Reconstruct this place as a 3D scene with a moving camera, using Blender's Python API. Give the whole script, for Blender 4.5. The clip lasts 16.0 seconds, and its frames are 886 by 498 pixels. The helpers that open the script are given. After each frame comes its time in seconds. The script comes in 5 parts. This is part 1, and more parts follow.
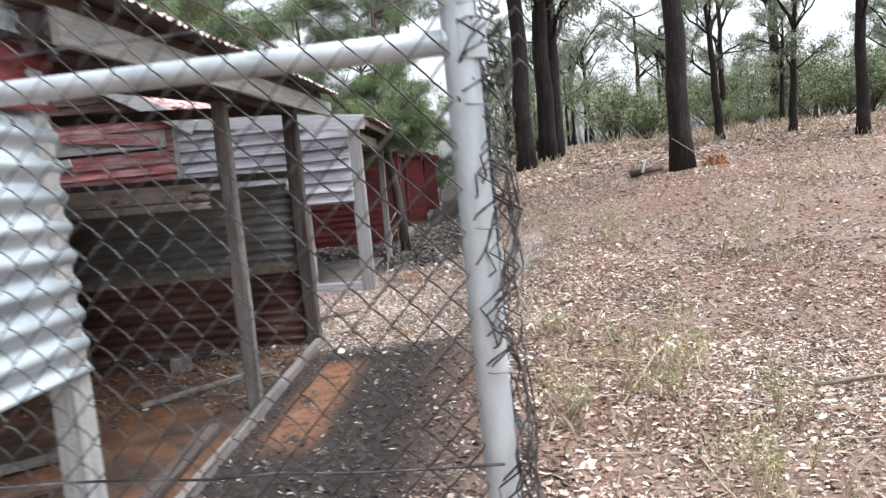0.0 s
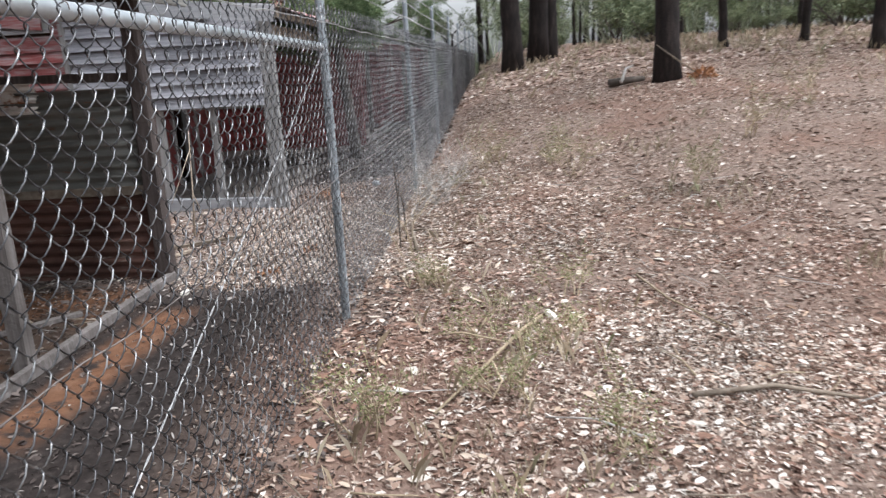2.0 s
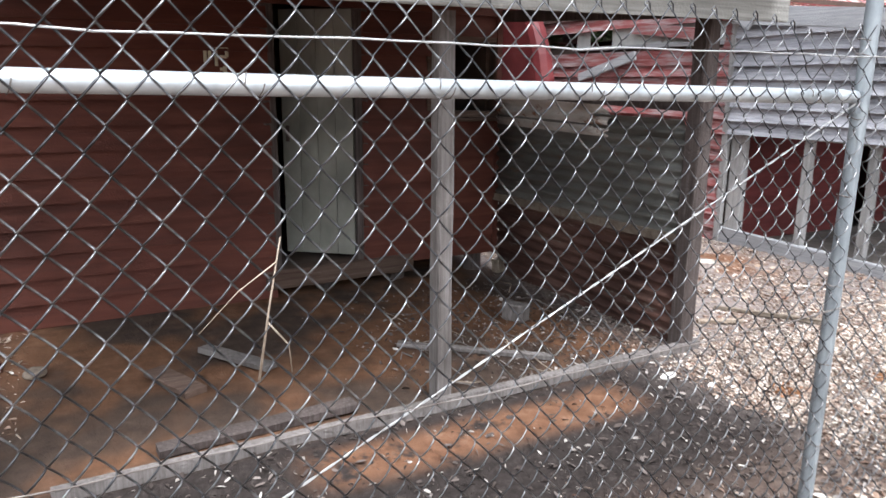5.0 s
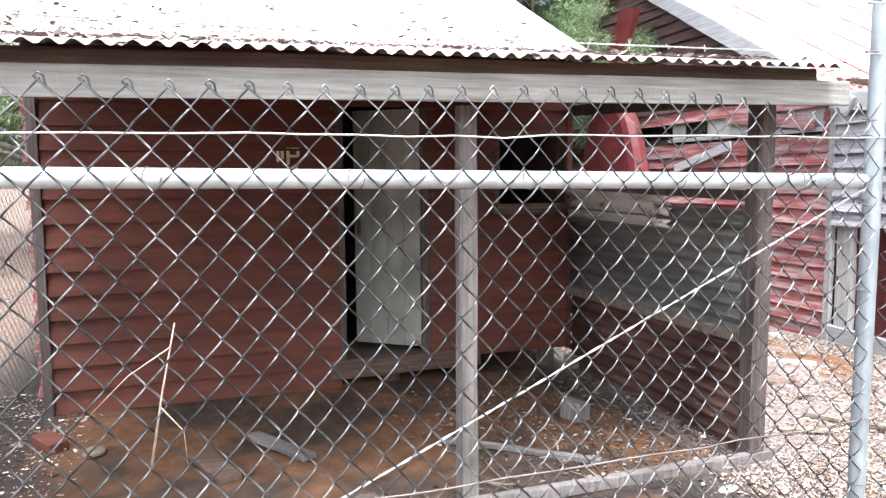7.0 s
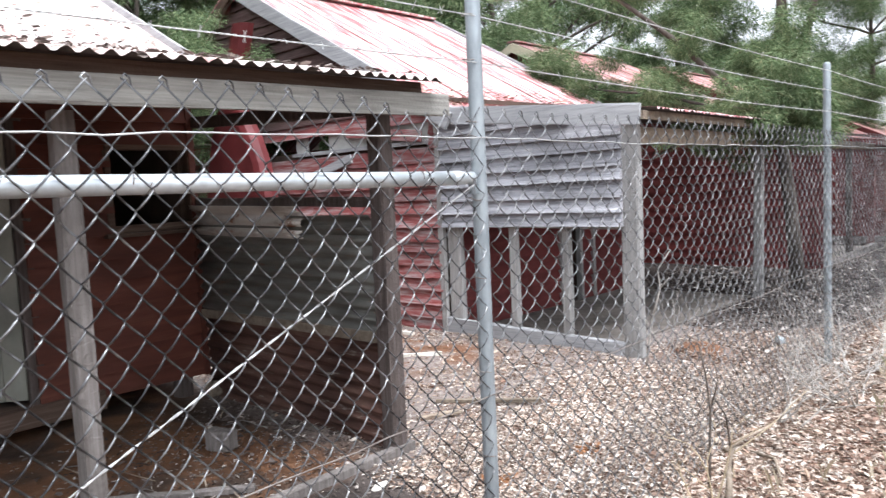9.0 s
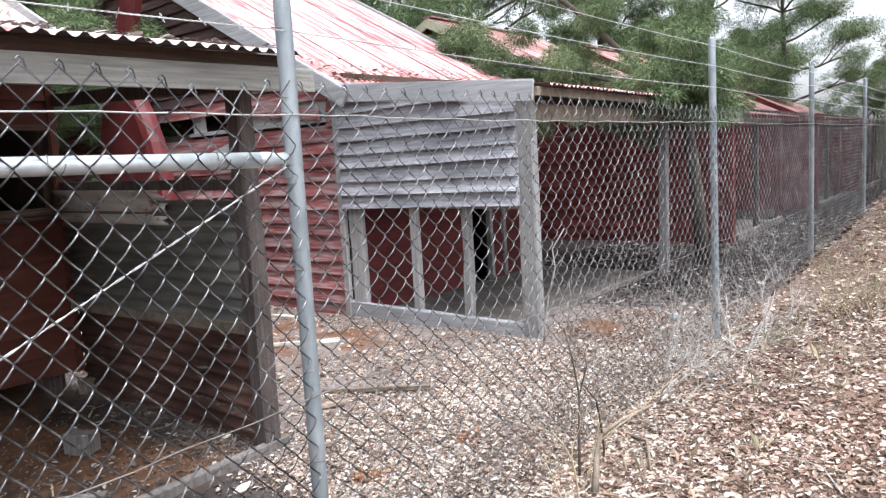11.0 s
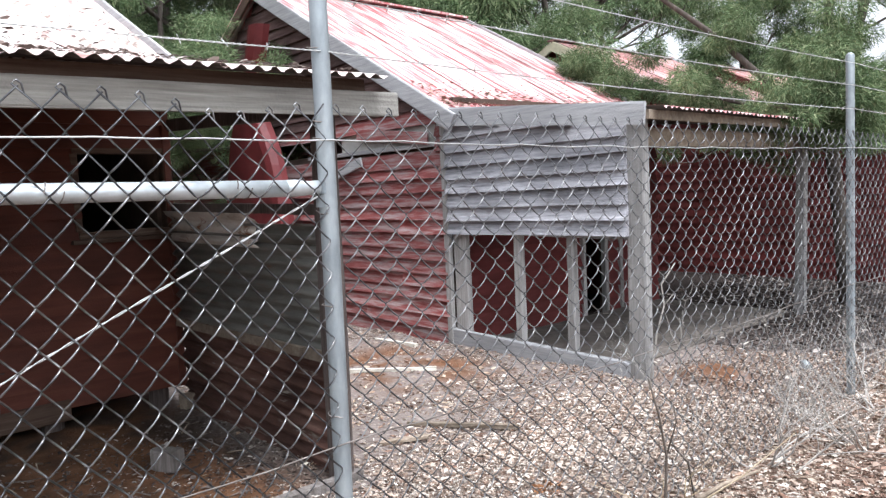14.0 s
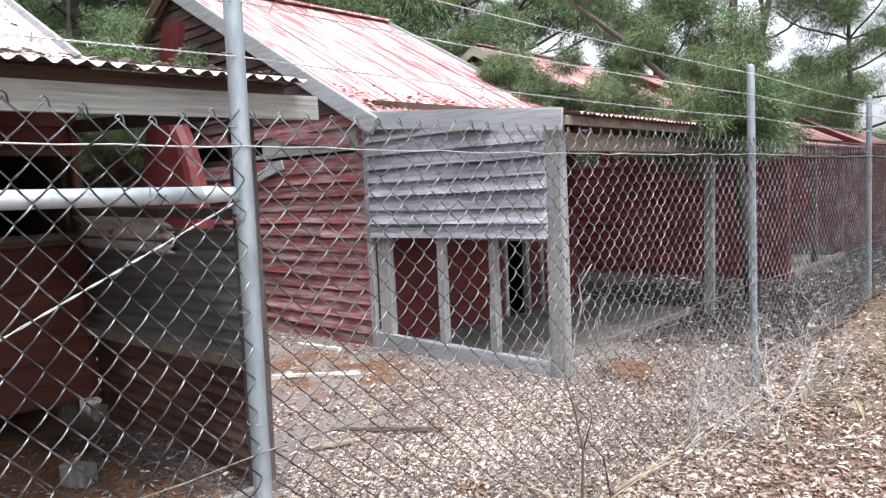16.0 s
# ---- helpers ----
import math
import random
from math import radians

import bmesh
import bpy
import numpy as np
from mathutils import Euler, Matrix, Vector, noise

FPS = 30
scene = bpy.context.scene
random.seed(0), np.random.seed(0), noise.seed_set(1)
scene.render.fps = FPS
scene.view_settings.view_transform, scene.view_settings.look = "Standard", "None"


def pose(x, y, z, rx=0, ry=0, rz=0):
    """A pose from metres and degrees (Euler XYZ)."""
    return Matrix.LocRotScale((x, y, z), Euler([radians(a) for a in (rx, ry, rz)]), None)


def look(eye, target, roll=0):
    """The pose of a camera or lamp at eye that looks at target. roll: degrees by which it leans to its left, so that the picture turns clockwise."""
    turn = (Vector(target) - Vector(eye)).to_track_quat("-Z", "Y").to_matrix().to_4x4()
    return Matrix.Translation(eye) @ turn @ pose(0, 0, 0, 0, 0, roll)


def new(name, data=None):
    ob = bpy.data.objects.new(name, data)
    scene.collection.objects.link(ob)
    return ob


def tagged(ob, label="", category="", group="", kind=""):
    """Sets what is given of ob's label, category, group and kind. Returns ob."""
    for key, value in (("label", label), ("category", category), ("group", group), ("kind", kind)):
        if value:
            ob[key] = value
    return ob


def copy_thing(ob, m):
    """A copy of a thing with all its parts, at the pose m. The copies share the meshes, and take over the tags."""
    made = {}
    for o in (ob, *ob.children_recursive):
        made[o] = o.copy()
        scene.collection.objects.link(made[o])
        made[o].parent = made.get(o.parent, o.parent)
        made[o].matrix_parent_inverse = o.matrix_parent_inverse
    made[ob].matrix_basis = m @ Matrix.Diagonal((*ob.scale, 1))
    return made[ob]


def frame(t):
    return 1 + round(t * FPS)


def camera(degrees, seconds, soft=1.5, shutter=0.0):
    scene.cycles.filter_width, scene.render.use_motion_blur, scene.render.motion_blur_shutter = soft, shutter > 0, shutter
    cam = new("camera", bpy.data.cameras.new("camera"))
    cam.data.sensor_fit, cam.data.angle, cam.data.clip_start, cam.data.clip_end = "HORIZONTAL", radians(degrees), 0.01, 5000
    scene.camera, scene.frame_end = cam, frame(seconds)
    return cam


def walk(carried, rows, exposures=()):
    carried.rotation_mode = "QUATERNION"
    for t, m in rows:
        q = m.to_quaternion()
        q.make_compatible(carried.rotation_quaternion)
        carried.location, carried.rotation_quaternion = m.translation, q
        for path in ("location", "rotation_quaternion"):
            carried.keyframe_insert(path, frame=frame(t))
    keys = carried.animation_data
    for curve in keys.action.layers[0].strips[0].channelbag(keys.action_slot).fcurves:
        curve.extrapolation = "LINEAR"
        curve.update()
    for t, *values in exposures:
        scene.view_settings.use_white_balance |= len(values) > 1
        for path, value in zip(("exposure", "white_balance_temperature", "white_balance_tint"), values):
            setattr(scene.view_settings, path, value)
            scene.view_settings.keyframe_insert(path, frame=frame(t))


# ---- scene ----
cam = camera(62.9, 16.0, soft=1.35, shutter=0.4)
PATH = [
    (0, (0.006, -4.955, 1.327), (-0.119, -2.97, 1.116), -5.5),
    (0.2, (0.081, -4.834, 1.298), (-0.024, -2.852, 1.053), -4.8),
    (0.5, (0.295, -4.837, 1.324), (0.262, -2.861, 1.018), -5.6),
    (1, (0.693, -4.559, 1.347), (0.636, -2.596, 0.965), -6.4),
    (1.5, (0.856, -4.251, 1.334), (0.843, -2.296, 0.913), -2.4),
    (2, (0.936, -3.922, 1.394), (0.763, -1.991, 0.903), -3.1),
    (2.5, (1.043, -3.644, 1.37), (0.736, -1.738, 0.845), -1.8),
    (3, (1.199, -3.296, 1.404), (0.84, -1.417, 0.821), -2.2),
    (3.5, (1.167, -2.953, 1.42), (0.618, -1.116, 0.854), -1.1),
    (4, (1.199, -2.692, 1.489), (0.21, -1.026, 0.99), -1.3),
    (4.5, (1.348, -2.491, 1.515), (-0.104, -1.169, 1.133), -1.7),
    (5, (1.439, -2.278, 1.556), (-0.274, -1.348, 1.105), 0.6),
    (7.3, (1.608, -1.813, 1.542), (-0.285, -1.193, 1.356), -0.4),
    (7.5, (1.601, -1.841, 1.543), (-0.255, -1.12, 1.351), -0.7),
    (8, (1.561, -1.773, 1.525), (-0.185, -0.815, 1.334), -1.4),
    (8.5, (1.522, -1.759, 1.507), (-0.02, -0.499, 1.322), -2.0),
    (9, (1.489, -1.749, 1.502), (0.121, -0.3, 1.328), -2.8),
    (9.5, (1.533, -1.686, 1.495), (0.227, -0.184, 1.299), -3.3),
    (10, (1.625, -1.577, 1.497), (0.398, -0.016, 1.253), -3.4),
    (12.3, (1.629, -1.11, 1.484), (0.301, 0.371, 1.279), -3.2),
    (12.5, (1.64, -1.066, 1.499), (0.203, 0.31, 1.3), -2.6),
    (13, (1.656, -1.038, 1.498), (0.129, 0.239, 1.311), -2.4),
    (13.5, (1.663, -1.044, 1.497), (0.149, 0.252, 1.328), -2.6),
    (14, (1.661, -1.05, 1.498), (0.163, 0.265, 1.339), -2.6),
    (14.5, (1.683, -1.059, 1.506), (0.197, 0.272, 1.367), -2.5),
    (15, (1.681, -1.053, 1.498), (0.25, 0.337, 1.362), -2.6),
    (15.5, (1.682, -1.055, 1.499), (0.321, 0.402, 1.344), -2.8),
    (16, (1.69, -1.054, 1.509), (0.336, 0.409, 1.346), -2.6),
]
EXPOSURES = [(t, e, 6000, 10) for t, e in ((0, 1.3), (1, 1.1), (1.5, 0.95), (2.5, 0.85), (4, 0.92), (4.5, 1.08), (5, 1.48), (7.3, 2.18), (8, 1.98), (9, 1.42), (9.5, 1.26), (10, 1.3), (12.5, 1.3), (14.5, 1.26), (16, 1.31))]
walk(cam, [(t, look(e, g, r)) for t, e, g, r in PATH], EXPOSURES)

# ---- world, sun, exposure ----
world = bpy.data.worlds.new("overcast_sky")
scene.world = world
world.use_nodes = True
wn = world.node_tree
sky = wn.nodes.new("ShaderNodeTexSky")
sky.sky_type = "NISHITA"
sky.sun_disc = False
sky.sun_elevation = radians(66)
sky.sun_rotation = radians(102)
sky.dust_density = 4.0
sky.air_density = 1.4
hsv = wn.nodes.new("ShaderNodeHueSaturation")
hsv.inputs["Saturation"].default_value = 0.12
bg = wn.nodes["Background"]
bg.inputs["Strength"].default_value = 0.15
wn.links.new(sky.outputs[0], hsv.inputs["Color"])
wn.links.new(hsv.outputs[0], bg.inputs["Color"])
sun = new("sun", bpy.data.lights.new("sun", "SUN"))
sun.data.energy = 1.5
sun.data.angle = radians(25)
sun.data.color = (1.0, 0.975, 0.945)
sun.matrix_world = look((3.2, -0.7, 9), (0, 0, 0))


# ---- materials ----
def pbr(name, ramp, scale=(4, 4, 4), rough=0.85, metal=0.0, bump=0.3, bscale=60, blot=0.35, blot_scale=1.2, vary=0.0, island=0.0, detail=6, spots=None, spec=0.3):
    """Noise through a colour ramp, a broad blotch over it, fine relief, and a value shift per piece."""
    m = bpy.data.materials.new(name)
    m.use_nodes = True
    t = m.node_tree
    n, l = t.nodes, t.links
    b = n["Principled BSDF"]
    b.inputs["Roughness"].default_value = rough
    b.inputs["Metallic"].default_value = metal
    b.inputs["Specular IOR Level"].default_value = spec
    co = n.new("ShaderNodeTexCoord")
    info = n.new("ShaderNodeObjectInfo")
    mp = n.new("ShaderNodeMapping")
    mp.inputs["Scale"].default_value = scale
    l.new(co.outputs["Object"], mp.inputs["Vector"])
    shift = n.new("ShaderNodeVectorMath")
    shift.operation = "ADD"
    l.new(mp.outputs[0], shift.inputs[0])
    far = n.new("ShaderNodeMath")
    far.operation = "MULTIPLY"
    far.inputs[1].default_value = 37.0
    l.new(info.outputs["Random"], far.inputs[0])
    l.new(far.outputs[0], shift.inputs[1])
    nz = n.new("ShaderNodeTexNoise")
    nz.inputs["Scale"].default_value = 1.0
    nz.inputs["Detail"].default_value = detail
    nz.inputs["Roughness"].default_value = 0.65
    l.new(shift.outputs[0], nz.inputs["Vector"])
    cr = n.new("ShaderNodeValToRGB")
    els = cr.color_ramp.elements
    while len(els) < len(ramp):
        els.new(0.5)
    for e, (p, c) in zip(els, ramp):
        e.position, e.color = p, (*c, 1)
    l.new(nz.outputs["Fac"], cr.inputs["Fac"])
    col = cr.outputs["Color"]
    if blot:
        n2 = n.new("ShaderNodeTexNoise")
        n2.inputs["Scale"].default_value = blot_scale
        n2.inputs["Detail"].default_value = 4
        l.new(co.outputs["Object"], n2.inputs["Vector"])
        r2 = n.new("ShaderNodeMapRange")
        r2.inputs["From Min"].default_value, r2.inputs["From Max"].default_value = 0.3, 0.7
        r2.inputs["To Min"].default_value, r2.inputs["To Max"].default_value = 1 - blot, 1 + blot * 0.6
        l.new(n2.outputs["Fac"], r2.inputs["Value"])
        mx = n.new("ShaderNodeVectorMath")
        mx.operation = "SCALE"
        l.new(col, mx.inputs[0])
        l.new(r2.outputs[0], mx.inputs["Scale"])
        col = mx.outputs[0]
    if spots:
        sc, lo, hi, c = spots
        n3 = n.new("ShaderNodeTexNoise")
        n3.inputs["Scale"].default_value = sc
        n3.inputs["Detail"].default_value = 5
        n3.inputs["Roughness"].default_value = 0.7
        l.new(shift.outputs[0] if sc < 4 else co.outputs["Object"], n3.inputs["Vector"])
        r3 = n.new("ShaderNodeMapRange")
        r3.inputs["From Min"].default_value, r3.inputs["From Max"].default_value = lo, hi
        l.new(n3.outputs["Fac"], r3.inputs["Value"])
        m3 = n.new("ShaderNodeMix")
        m3.data_type = "RGBA"
        l.new(r3.outputs[0], m3.inputs["Factor"])
        l.new(col, m3.inputs["A"])
        m3.inputs["B"].default_value = (*c, 1)
        col = m3.outputs["Result"]
    if vary or island:
        hs = n.new("ShaderNodeHueSaturation")
        r4 = n.new("ShaderNodeMapRange")
        k = vary or island
        r4.inputs["To Min"].default_value, r4.inputs["To Max"].default_value = 1 - k, 1 + k
        if island:
            ge = n.new("ShaderNodeNewGeometry")
            l.new(ge.outputs["Random Per Island"], r4.inputs["Value"])
        else:
            l.new(info.outputs["Random"], r4.inputs["Value"])
        l.new(r4.outputs[0], hs.inputs["Value"])
        l.new(col, hs.inputs["Color"])
        col = hs.outputs[0]
    l.new(col, b.inputs["Base Color"])
    if bump:
        n5 = n.new("ShaderNodeTexNoise")
        n5.inputs["Scale"].default_value = bscale
        n5.inputs["Detail"].default_value = 4
        l.new(co.outputs["Object"], n5.inputs["Vector"])
        bp = n.new("ShaderNodeBump")
        bp.inputs["Strength"].default_value = bump
        bp.inputs["Distance"].default_value = 0.01
        l.new(n5.outputs["Fac"], bp.inputs["Height"])
        l.new(bp.outputs[0], b.inputs["Normal"])
    return m


def islands(name, ramp, rough=0.9, fine=0.25):
    """Each loose piece of a mesh takes its own colour from the ramp."""
    m = bpy.data.materials.new(name)
    m.use_nodes = True
    t = m.node_tree
    n, l = t.nodes, t.links
    b = n["Principled BSDF"]
    b.inputs["Roughness"].default_value = rough
    b.inputs["Specular IOR Level"].default_value = 0.2
    ge = n.new("ShaderNodeNewGeometry")
    cr = n.new("ShaderNodeValToRGB")
    els = cr.color_ramp.elements
    while len(els) < len(ramp):
        els.new(0.5)
    for e, (p, c) in zip(els, ramp):
        e.position, e.color = p, (*c, 1)
    l.new(ge.outputs["Random Per Island"], cr.inputs["Fac"])
    co = n.new("ShaderNodeTexCoord")
    nz = n.new("ShaderNodeTexNoise")
    nz.inputs["Scale"].default_value = 1.1
    l.new(co.outputs["Object"], nz.inputs["Vector"])
    mr = n.new("ShaderNodeMapRange")
    mr.inputs["From Min"].default_value, mr.inputs["From Max"].default_value = 0.3, 0.7
    mr.inputs["To Min"].default_value, mr.inputs["To Max"].default_value = 1 - fine, 1 + fine
    l.new(nz.outputs["Fac"], mr.inputs["Value"])
    sc = n.new("ShaderNodeVectorMath")
    sc.operation = "SCALE"
    l.new(cr.outputs[0], sc.inputs[0])
    l.new(mr.outputs[0], sc.inputs["Scale"])
    l.new(sc.outputs[0], b.inputs["Base Color"])
    return m


ALONG_Y, ALONG_X, UPRIGHT = (60, 2.5, 60), (2.5, 60, 60), (60, 60, 2.5)
red_wall = pbr("red_painted_boards", [(0.25, (0.07, 0.022, 0.015)), (0.55, (0.112, 0.034, 0.022)), (0.8, (0.155, 0.056, 0.037))], (14, 1.5, 14), 0.75, blot=0.3, vary=0.16, bscale=90)
red_worn = pbr("weathered_red_boards", [(0.33, (0.22, 0.048, 0.045)), (0.46, (0.3, 0.1, 0.096)), (0.57, (0.36, 0.24, 0.235)), (0.74, (0.48, 0.42, 0.42))], (2.2, 30, 26), 0.85, blot=0.25, vary=0.22, bump=0.5)
brown_worn = pbr("bare_brown_boards", [(0.3, (0.075, 0.042, 0.038)), (0.52, (0.14, 0.088, 0.082)), (0.8, (0.25, 0.185, 0.175))], (2.2, 30, 26), 0.9, blot=0.3, vary=0.25, bump=0.6)
red_deep = pbr("deep_red_boards", [(0.3, (0.1, 0.02, 0.019)), (0.6, (0.145, 0.03, 0.028)), (0.85, (0.2, 0.075, 0.068))], (16, 2, 16), 0.75, blot=0.25, vary=0.14)
grey_board = pbr("bare_grey_boards", [(0.3, (0.17, 0.168, 0.185)), (0.48, (0.33, 0.327, 0.35)), (0.75, (0.52, 0.51, 0.535))], (2, 45, 40), 0.9, blot=0.32, blot_scale=2.0, vary=0.2, bump=0.8)
grey_post = pbr("grey_timber", [(0.3, (0.24, 0.23, 0.22)), (0.55, (0.36, 0.35, 0.34)), (0.8, (0.48, 0.46, 0.44))], UPRIGHT, 0.9, blot=0.25, vary=0.1, bump=0.6)
grey_beam = pbr("grey_fascia_timber", [(0.3, (0.19, 0.18, 0.165)), (0.55, (0.3, 0.29, 0.265)), (0.8, (0.42, 0.405, 0.37))], ALONG_Y, 0.9, blot=0.2, vary=0.1, bump=0.5)
grey_beam_x = pbr("grey_barge_timber", [(0.3, (0.3, 0.3, 0.31)), (0.55, (0.42, 0.42, 0.43)), (0.8, (0.54, 0.53, 0.53))], ALONG_X, 0.9, blot=0.2, vary=0.1, bump=0.5)
mid_post = pbr("weathered_brown_timber", [(0.3, (0.11, 0.095, 0.085)), (0.55, (0.18, 0.16, 0.15)), (0.8, (0.28, 0.26, 0.25))], UPRIGHT, 0.9, blot=0.35, blot_scale=2.0, bump=0.6)
dark_post = pbr("dark_timber", [(0.3, (0.05, 0.038, 0.034)), (0.55, (0.095, 0.075, 0.068)), (0.8, (0.17, 0.15, 0.14))], UPRIGHT, 0.9, blot=0.35, blot_scale=2.0, bump=0.6)
brown_beam = pbr("brown_timber", [(0.3, (0.07, 0.04, 0.03)), (0.6, (0.12, 0.08, 0.06)), (0.8, (0.2, 0.16, 0.13))], ALONG_Y, 0.9, vary=0.15, bump=0.5)
old_plank = pbr("old_plank", [(0.3, (0.16, 0.12, 0.09)), (0.55, (0.27, 0.22, 0.17)), (0.8, (0.4, 0.34, 0.28))], (20, 20, 20), 0.9, vary=0.25, bump=0.6)
roof_red = pbr("faded_red_roof_iron", [(0.35, (0.35, 0.065, 0.075)), (0.465, (0.48, 0.2, 0.2)), (0.57, (0.66, 0.53, 0.51)), (0.76, (0.76, 0.7, 0.67))], (0.5, 20, 2), 0.6, 0.0, blot=0.18, blot_scale=0.8, vary=0.1, bump=0.15, spec=0.45)
roof_dull = pbr("mottled_roof_iron", [(0.34, (0.28, 0.07, 0.065)), (0.46, (0.38, 0.16, 0.145)), (0.58, (0.44, 0.33, 0.31)), (0.78, (0.55, 0.49, 0.47))], (0.5, 14, 2), 0.65, 0.0, blot=0.3, blot_scale=0.8, vary=0.1, bump=0.15, spec=0.4)
roof_pale = pbr("faded_pale_roof_iron", [(0.3, (0.36, 0.13, 0.12)), (0.42, (0.55, 0.4, 0.37)), (0.58, (0.68, 0.61, 0.58)), (0.8, (0.78, 0.74, 0.71))], (0.9, 7, 3), 0.6, 0.0, blot=0.25, blot_scale=1.4, vary=0.1, bump=0.2, spots=(6, 0.54, 0.64, (0.2, 0.15, 0.125)), spec=0.45)
tin_grey = pbr("dull_grey_iron", [(0.3, (0.115, 0.112, 0.1)), (0.55, (0.19, 0.188, 0.17)), (0.8, (0.28, 0.268, 0.245))], (1.5, 6, 6), 0.55, 0.35, blot=0.3, spots=(3.0, 0.6, 0.72, (0.22, 0.1, 0.05)))
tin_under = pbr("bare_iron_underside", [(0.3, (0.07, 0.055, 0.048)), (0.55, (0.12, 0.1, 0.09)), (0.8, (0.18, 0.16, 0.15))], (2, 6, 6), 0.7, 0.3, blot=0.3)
tin_pale = pbr("bleached_iron_flap", [(0.3, (0.38, 0.31, 0.25)), (0.48, (0.66, 0.63, 0.58)), (0.75, (0.82, 0.8, 0.77))], (3, 9, 9), 0.6, 0.2, blot=0.3, spots=(5, 0.58, 0.66, (0.25, 0.1, 0.04)))
tin_rust = pbr("rusty_iron", [(0.3, (0.055, 0.028, 0.023)), (0.55, (0.125, 0.065, 0.05)), (0.8, (0.22, 0.15, 0.12))], (1.6, 6, 9), 0.8, 0.2, blot=0.4, spots=(2.2, 0.6, 0.72, (0.3, 0.28, 0.24)))
concrete = pbr("worn_grey_floor", [(0.3, (0.11, 0.094, 0.082)), (0.55, (0.17, 0.149, 0.132)), (0.8, (0.24, 0.216, 0.195))], (7, 7, 7), 0.9, blot=0.4, blot_scale=1.6, bump=0.5)
tin_bright = pbr("galvanised_iron", [(0.3, (0.42, 0.47, 0.5)), (0.55, (0.6, 0.66, 0.69)), (0.8, (0.72, 0.77, 0.79))], (3, 3, 8), 0.38, 0.55, blot=0.15, bump=0.1)
red_iron = pbr("red_painted_iron", [(0.3, (0.1, 0.016, 0.018)), (0.6, (0.17, 0.03, 0.032)), (0.85, (0.25, 0.09, 0.082))], (3, 3, 3), 0.55, blot=0.3)
pipe_mat = pbr("galvanised_pipe", [(0.3, (0.45, 0.49, 0.51)), (0.55, (0.56, 0.6, 0.62)), (0.8, (0.66, 0.7, 0.71))], (14, 14, 5), 0.42, 0.45, blot=0.18, blot_scale=3, bump=0.12)
pipe_old = pbr("dull_galvanised_pipe", [(0.3, (0.22, 0.25, 0.27)), (0.55, (0.33, 0.365, 0.385)), (0.8, (0.44, 0.475, 0.49))], (14, 14, 5), 0.5, 0.4, blot=0.25, blot_scale=3, bump=0.15)
wire_mat = pbr("galvanised_wire", [(0.4, (0.06, 0.06, 0.063)), (0.52, (0.14, 0.14, 0.144)), (0.68, (0.4, 0.4, 0.4))], (9, 9, 9), 0.3, 0.9, bump=0, blot=0.3, blot_scale=2)
# same wire as wire_mat; a copy that carries the farther bays' highlights in its colour
wire_lit = pbr("lit_galvanised_wire", [(0.38, (0.075, 0.075, 0.078)), (0.5, (0.15, 0.15, 0.154)), (0.68, (0.33, 0.33, 0.33))], (7, 7, 7), 0.42, 0.7, bump=0, blot=0.2, blot_scale=2)
wire_bright = pbr("bright_wire", [(0.3, (0.4, 0.4, 0.4)), (0.7, (0.66, 0.66, 0.65))], (9, 9, 9), 0.4, 0.6, bump=0, blot=0.1)
# dark wire colour, also used where backlight makes galvanised mesh look dark
wire_black = pbr("dark_backlit_wire", [(0.3, (0.04, 0.038, 0.036)), (0.6, (0.11, 0.105, 0.1)), (0.8, (0.3, 0.29, 0.28))], (12, 12, 12), 0.45, 0.7, bump=0, blot=0.1)
wire_rust = pbr("rusty_wire", [(0.3, (0.1, 0.08, 0.07)), (0.7, (0.3, 0.27, 0.25))], (9, 9, 9), 0.6, 0.4, bump=0, blot=0.1)
door_paint = pbr("grey_green_door_paint", [(0.3, (0.22, 0.215, 0.185)), (0.6, (0.29, 0.285, 0.245)), (0.85, (0.36, 0.345, 0.3))], (5, 5, 2), 0.75, blot=0.35, blot_scale=2.2, bump=0.15)
# lining colour kept dark to paint in the gloom inside the sheds
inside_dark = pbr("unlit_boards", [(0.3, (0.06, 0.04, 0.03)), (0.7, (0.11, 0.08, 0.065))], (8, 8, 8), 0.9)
cream = pbr("cream_paint", [(0.3, (0.5, 0.45, 0.33)), (0.7, (0.62, 0.56, 0.42))], (20, 20, 20), 0.7)
white_flake = pbr("bleached_chip", [(0.3, (0.62, 0.58, 0.5)), (0.7, (0.78, 0.75, 0.68))], (20, 20, 20), 0.8)
glass_dirty = pbr("dirty_pane", [(0.3, (0.42, 0.42, 0.4)), (0.6, (0.6, 0.6, 0.57)), (0.8, (0.7, 0.69, 0.66))], (6, 6, 6), 0.35, blot=0.4, bump=0.05)
bark_dark = pbr("charred_bark", [(0.3, (0.009, 0.007, 0.0065)), (0.55, (0.024, 0.018, 0.016)), (0.8, (0.07, 0.052, 0.045))], (14, 14, 2.5), 0.95, blot=0.4, bump=1.0, bscale=22)
bark_grey = pbr("grey_brown_bark", [(0.3, (0.06, 0.05, 0.042)), (0.55, (0.12, 0.1, 0.085)), (0.8, (0.2, 0.17, 0.14))], (14, 14, 2.5), 0.95, blot=0.4, bump=1.0, bscale=22)
twig_grey = pbr("dry_grey_twig", [(0.3, (0.36, 0.335, 0.31)), (0.7, (0.56, 0.53, 0.49))], (20, 20, 20), 0.9, island=0.2)
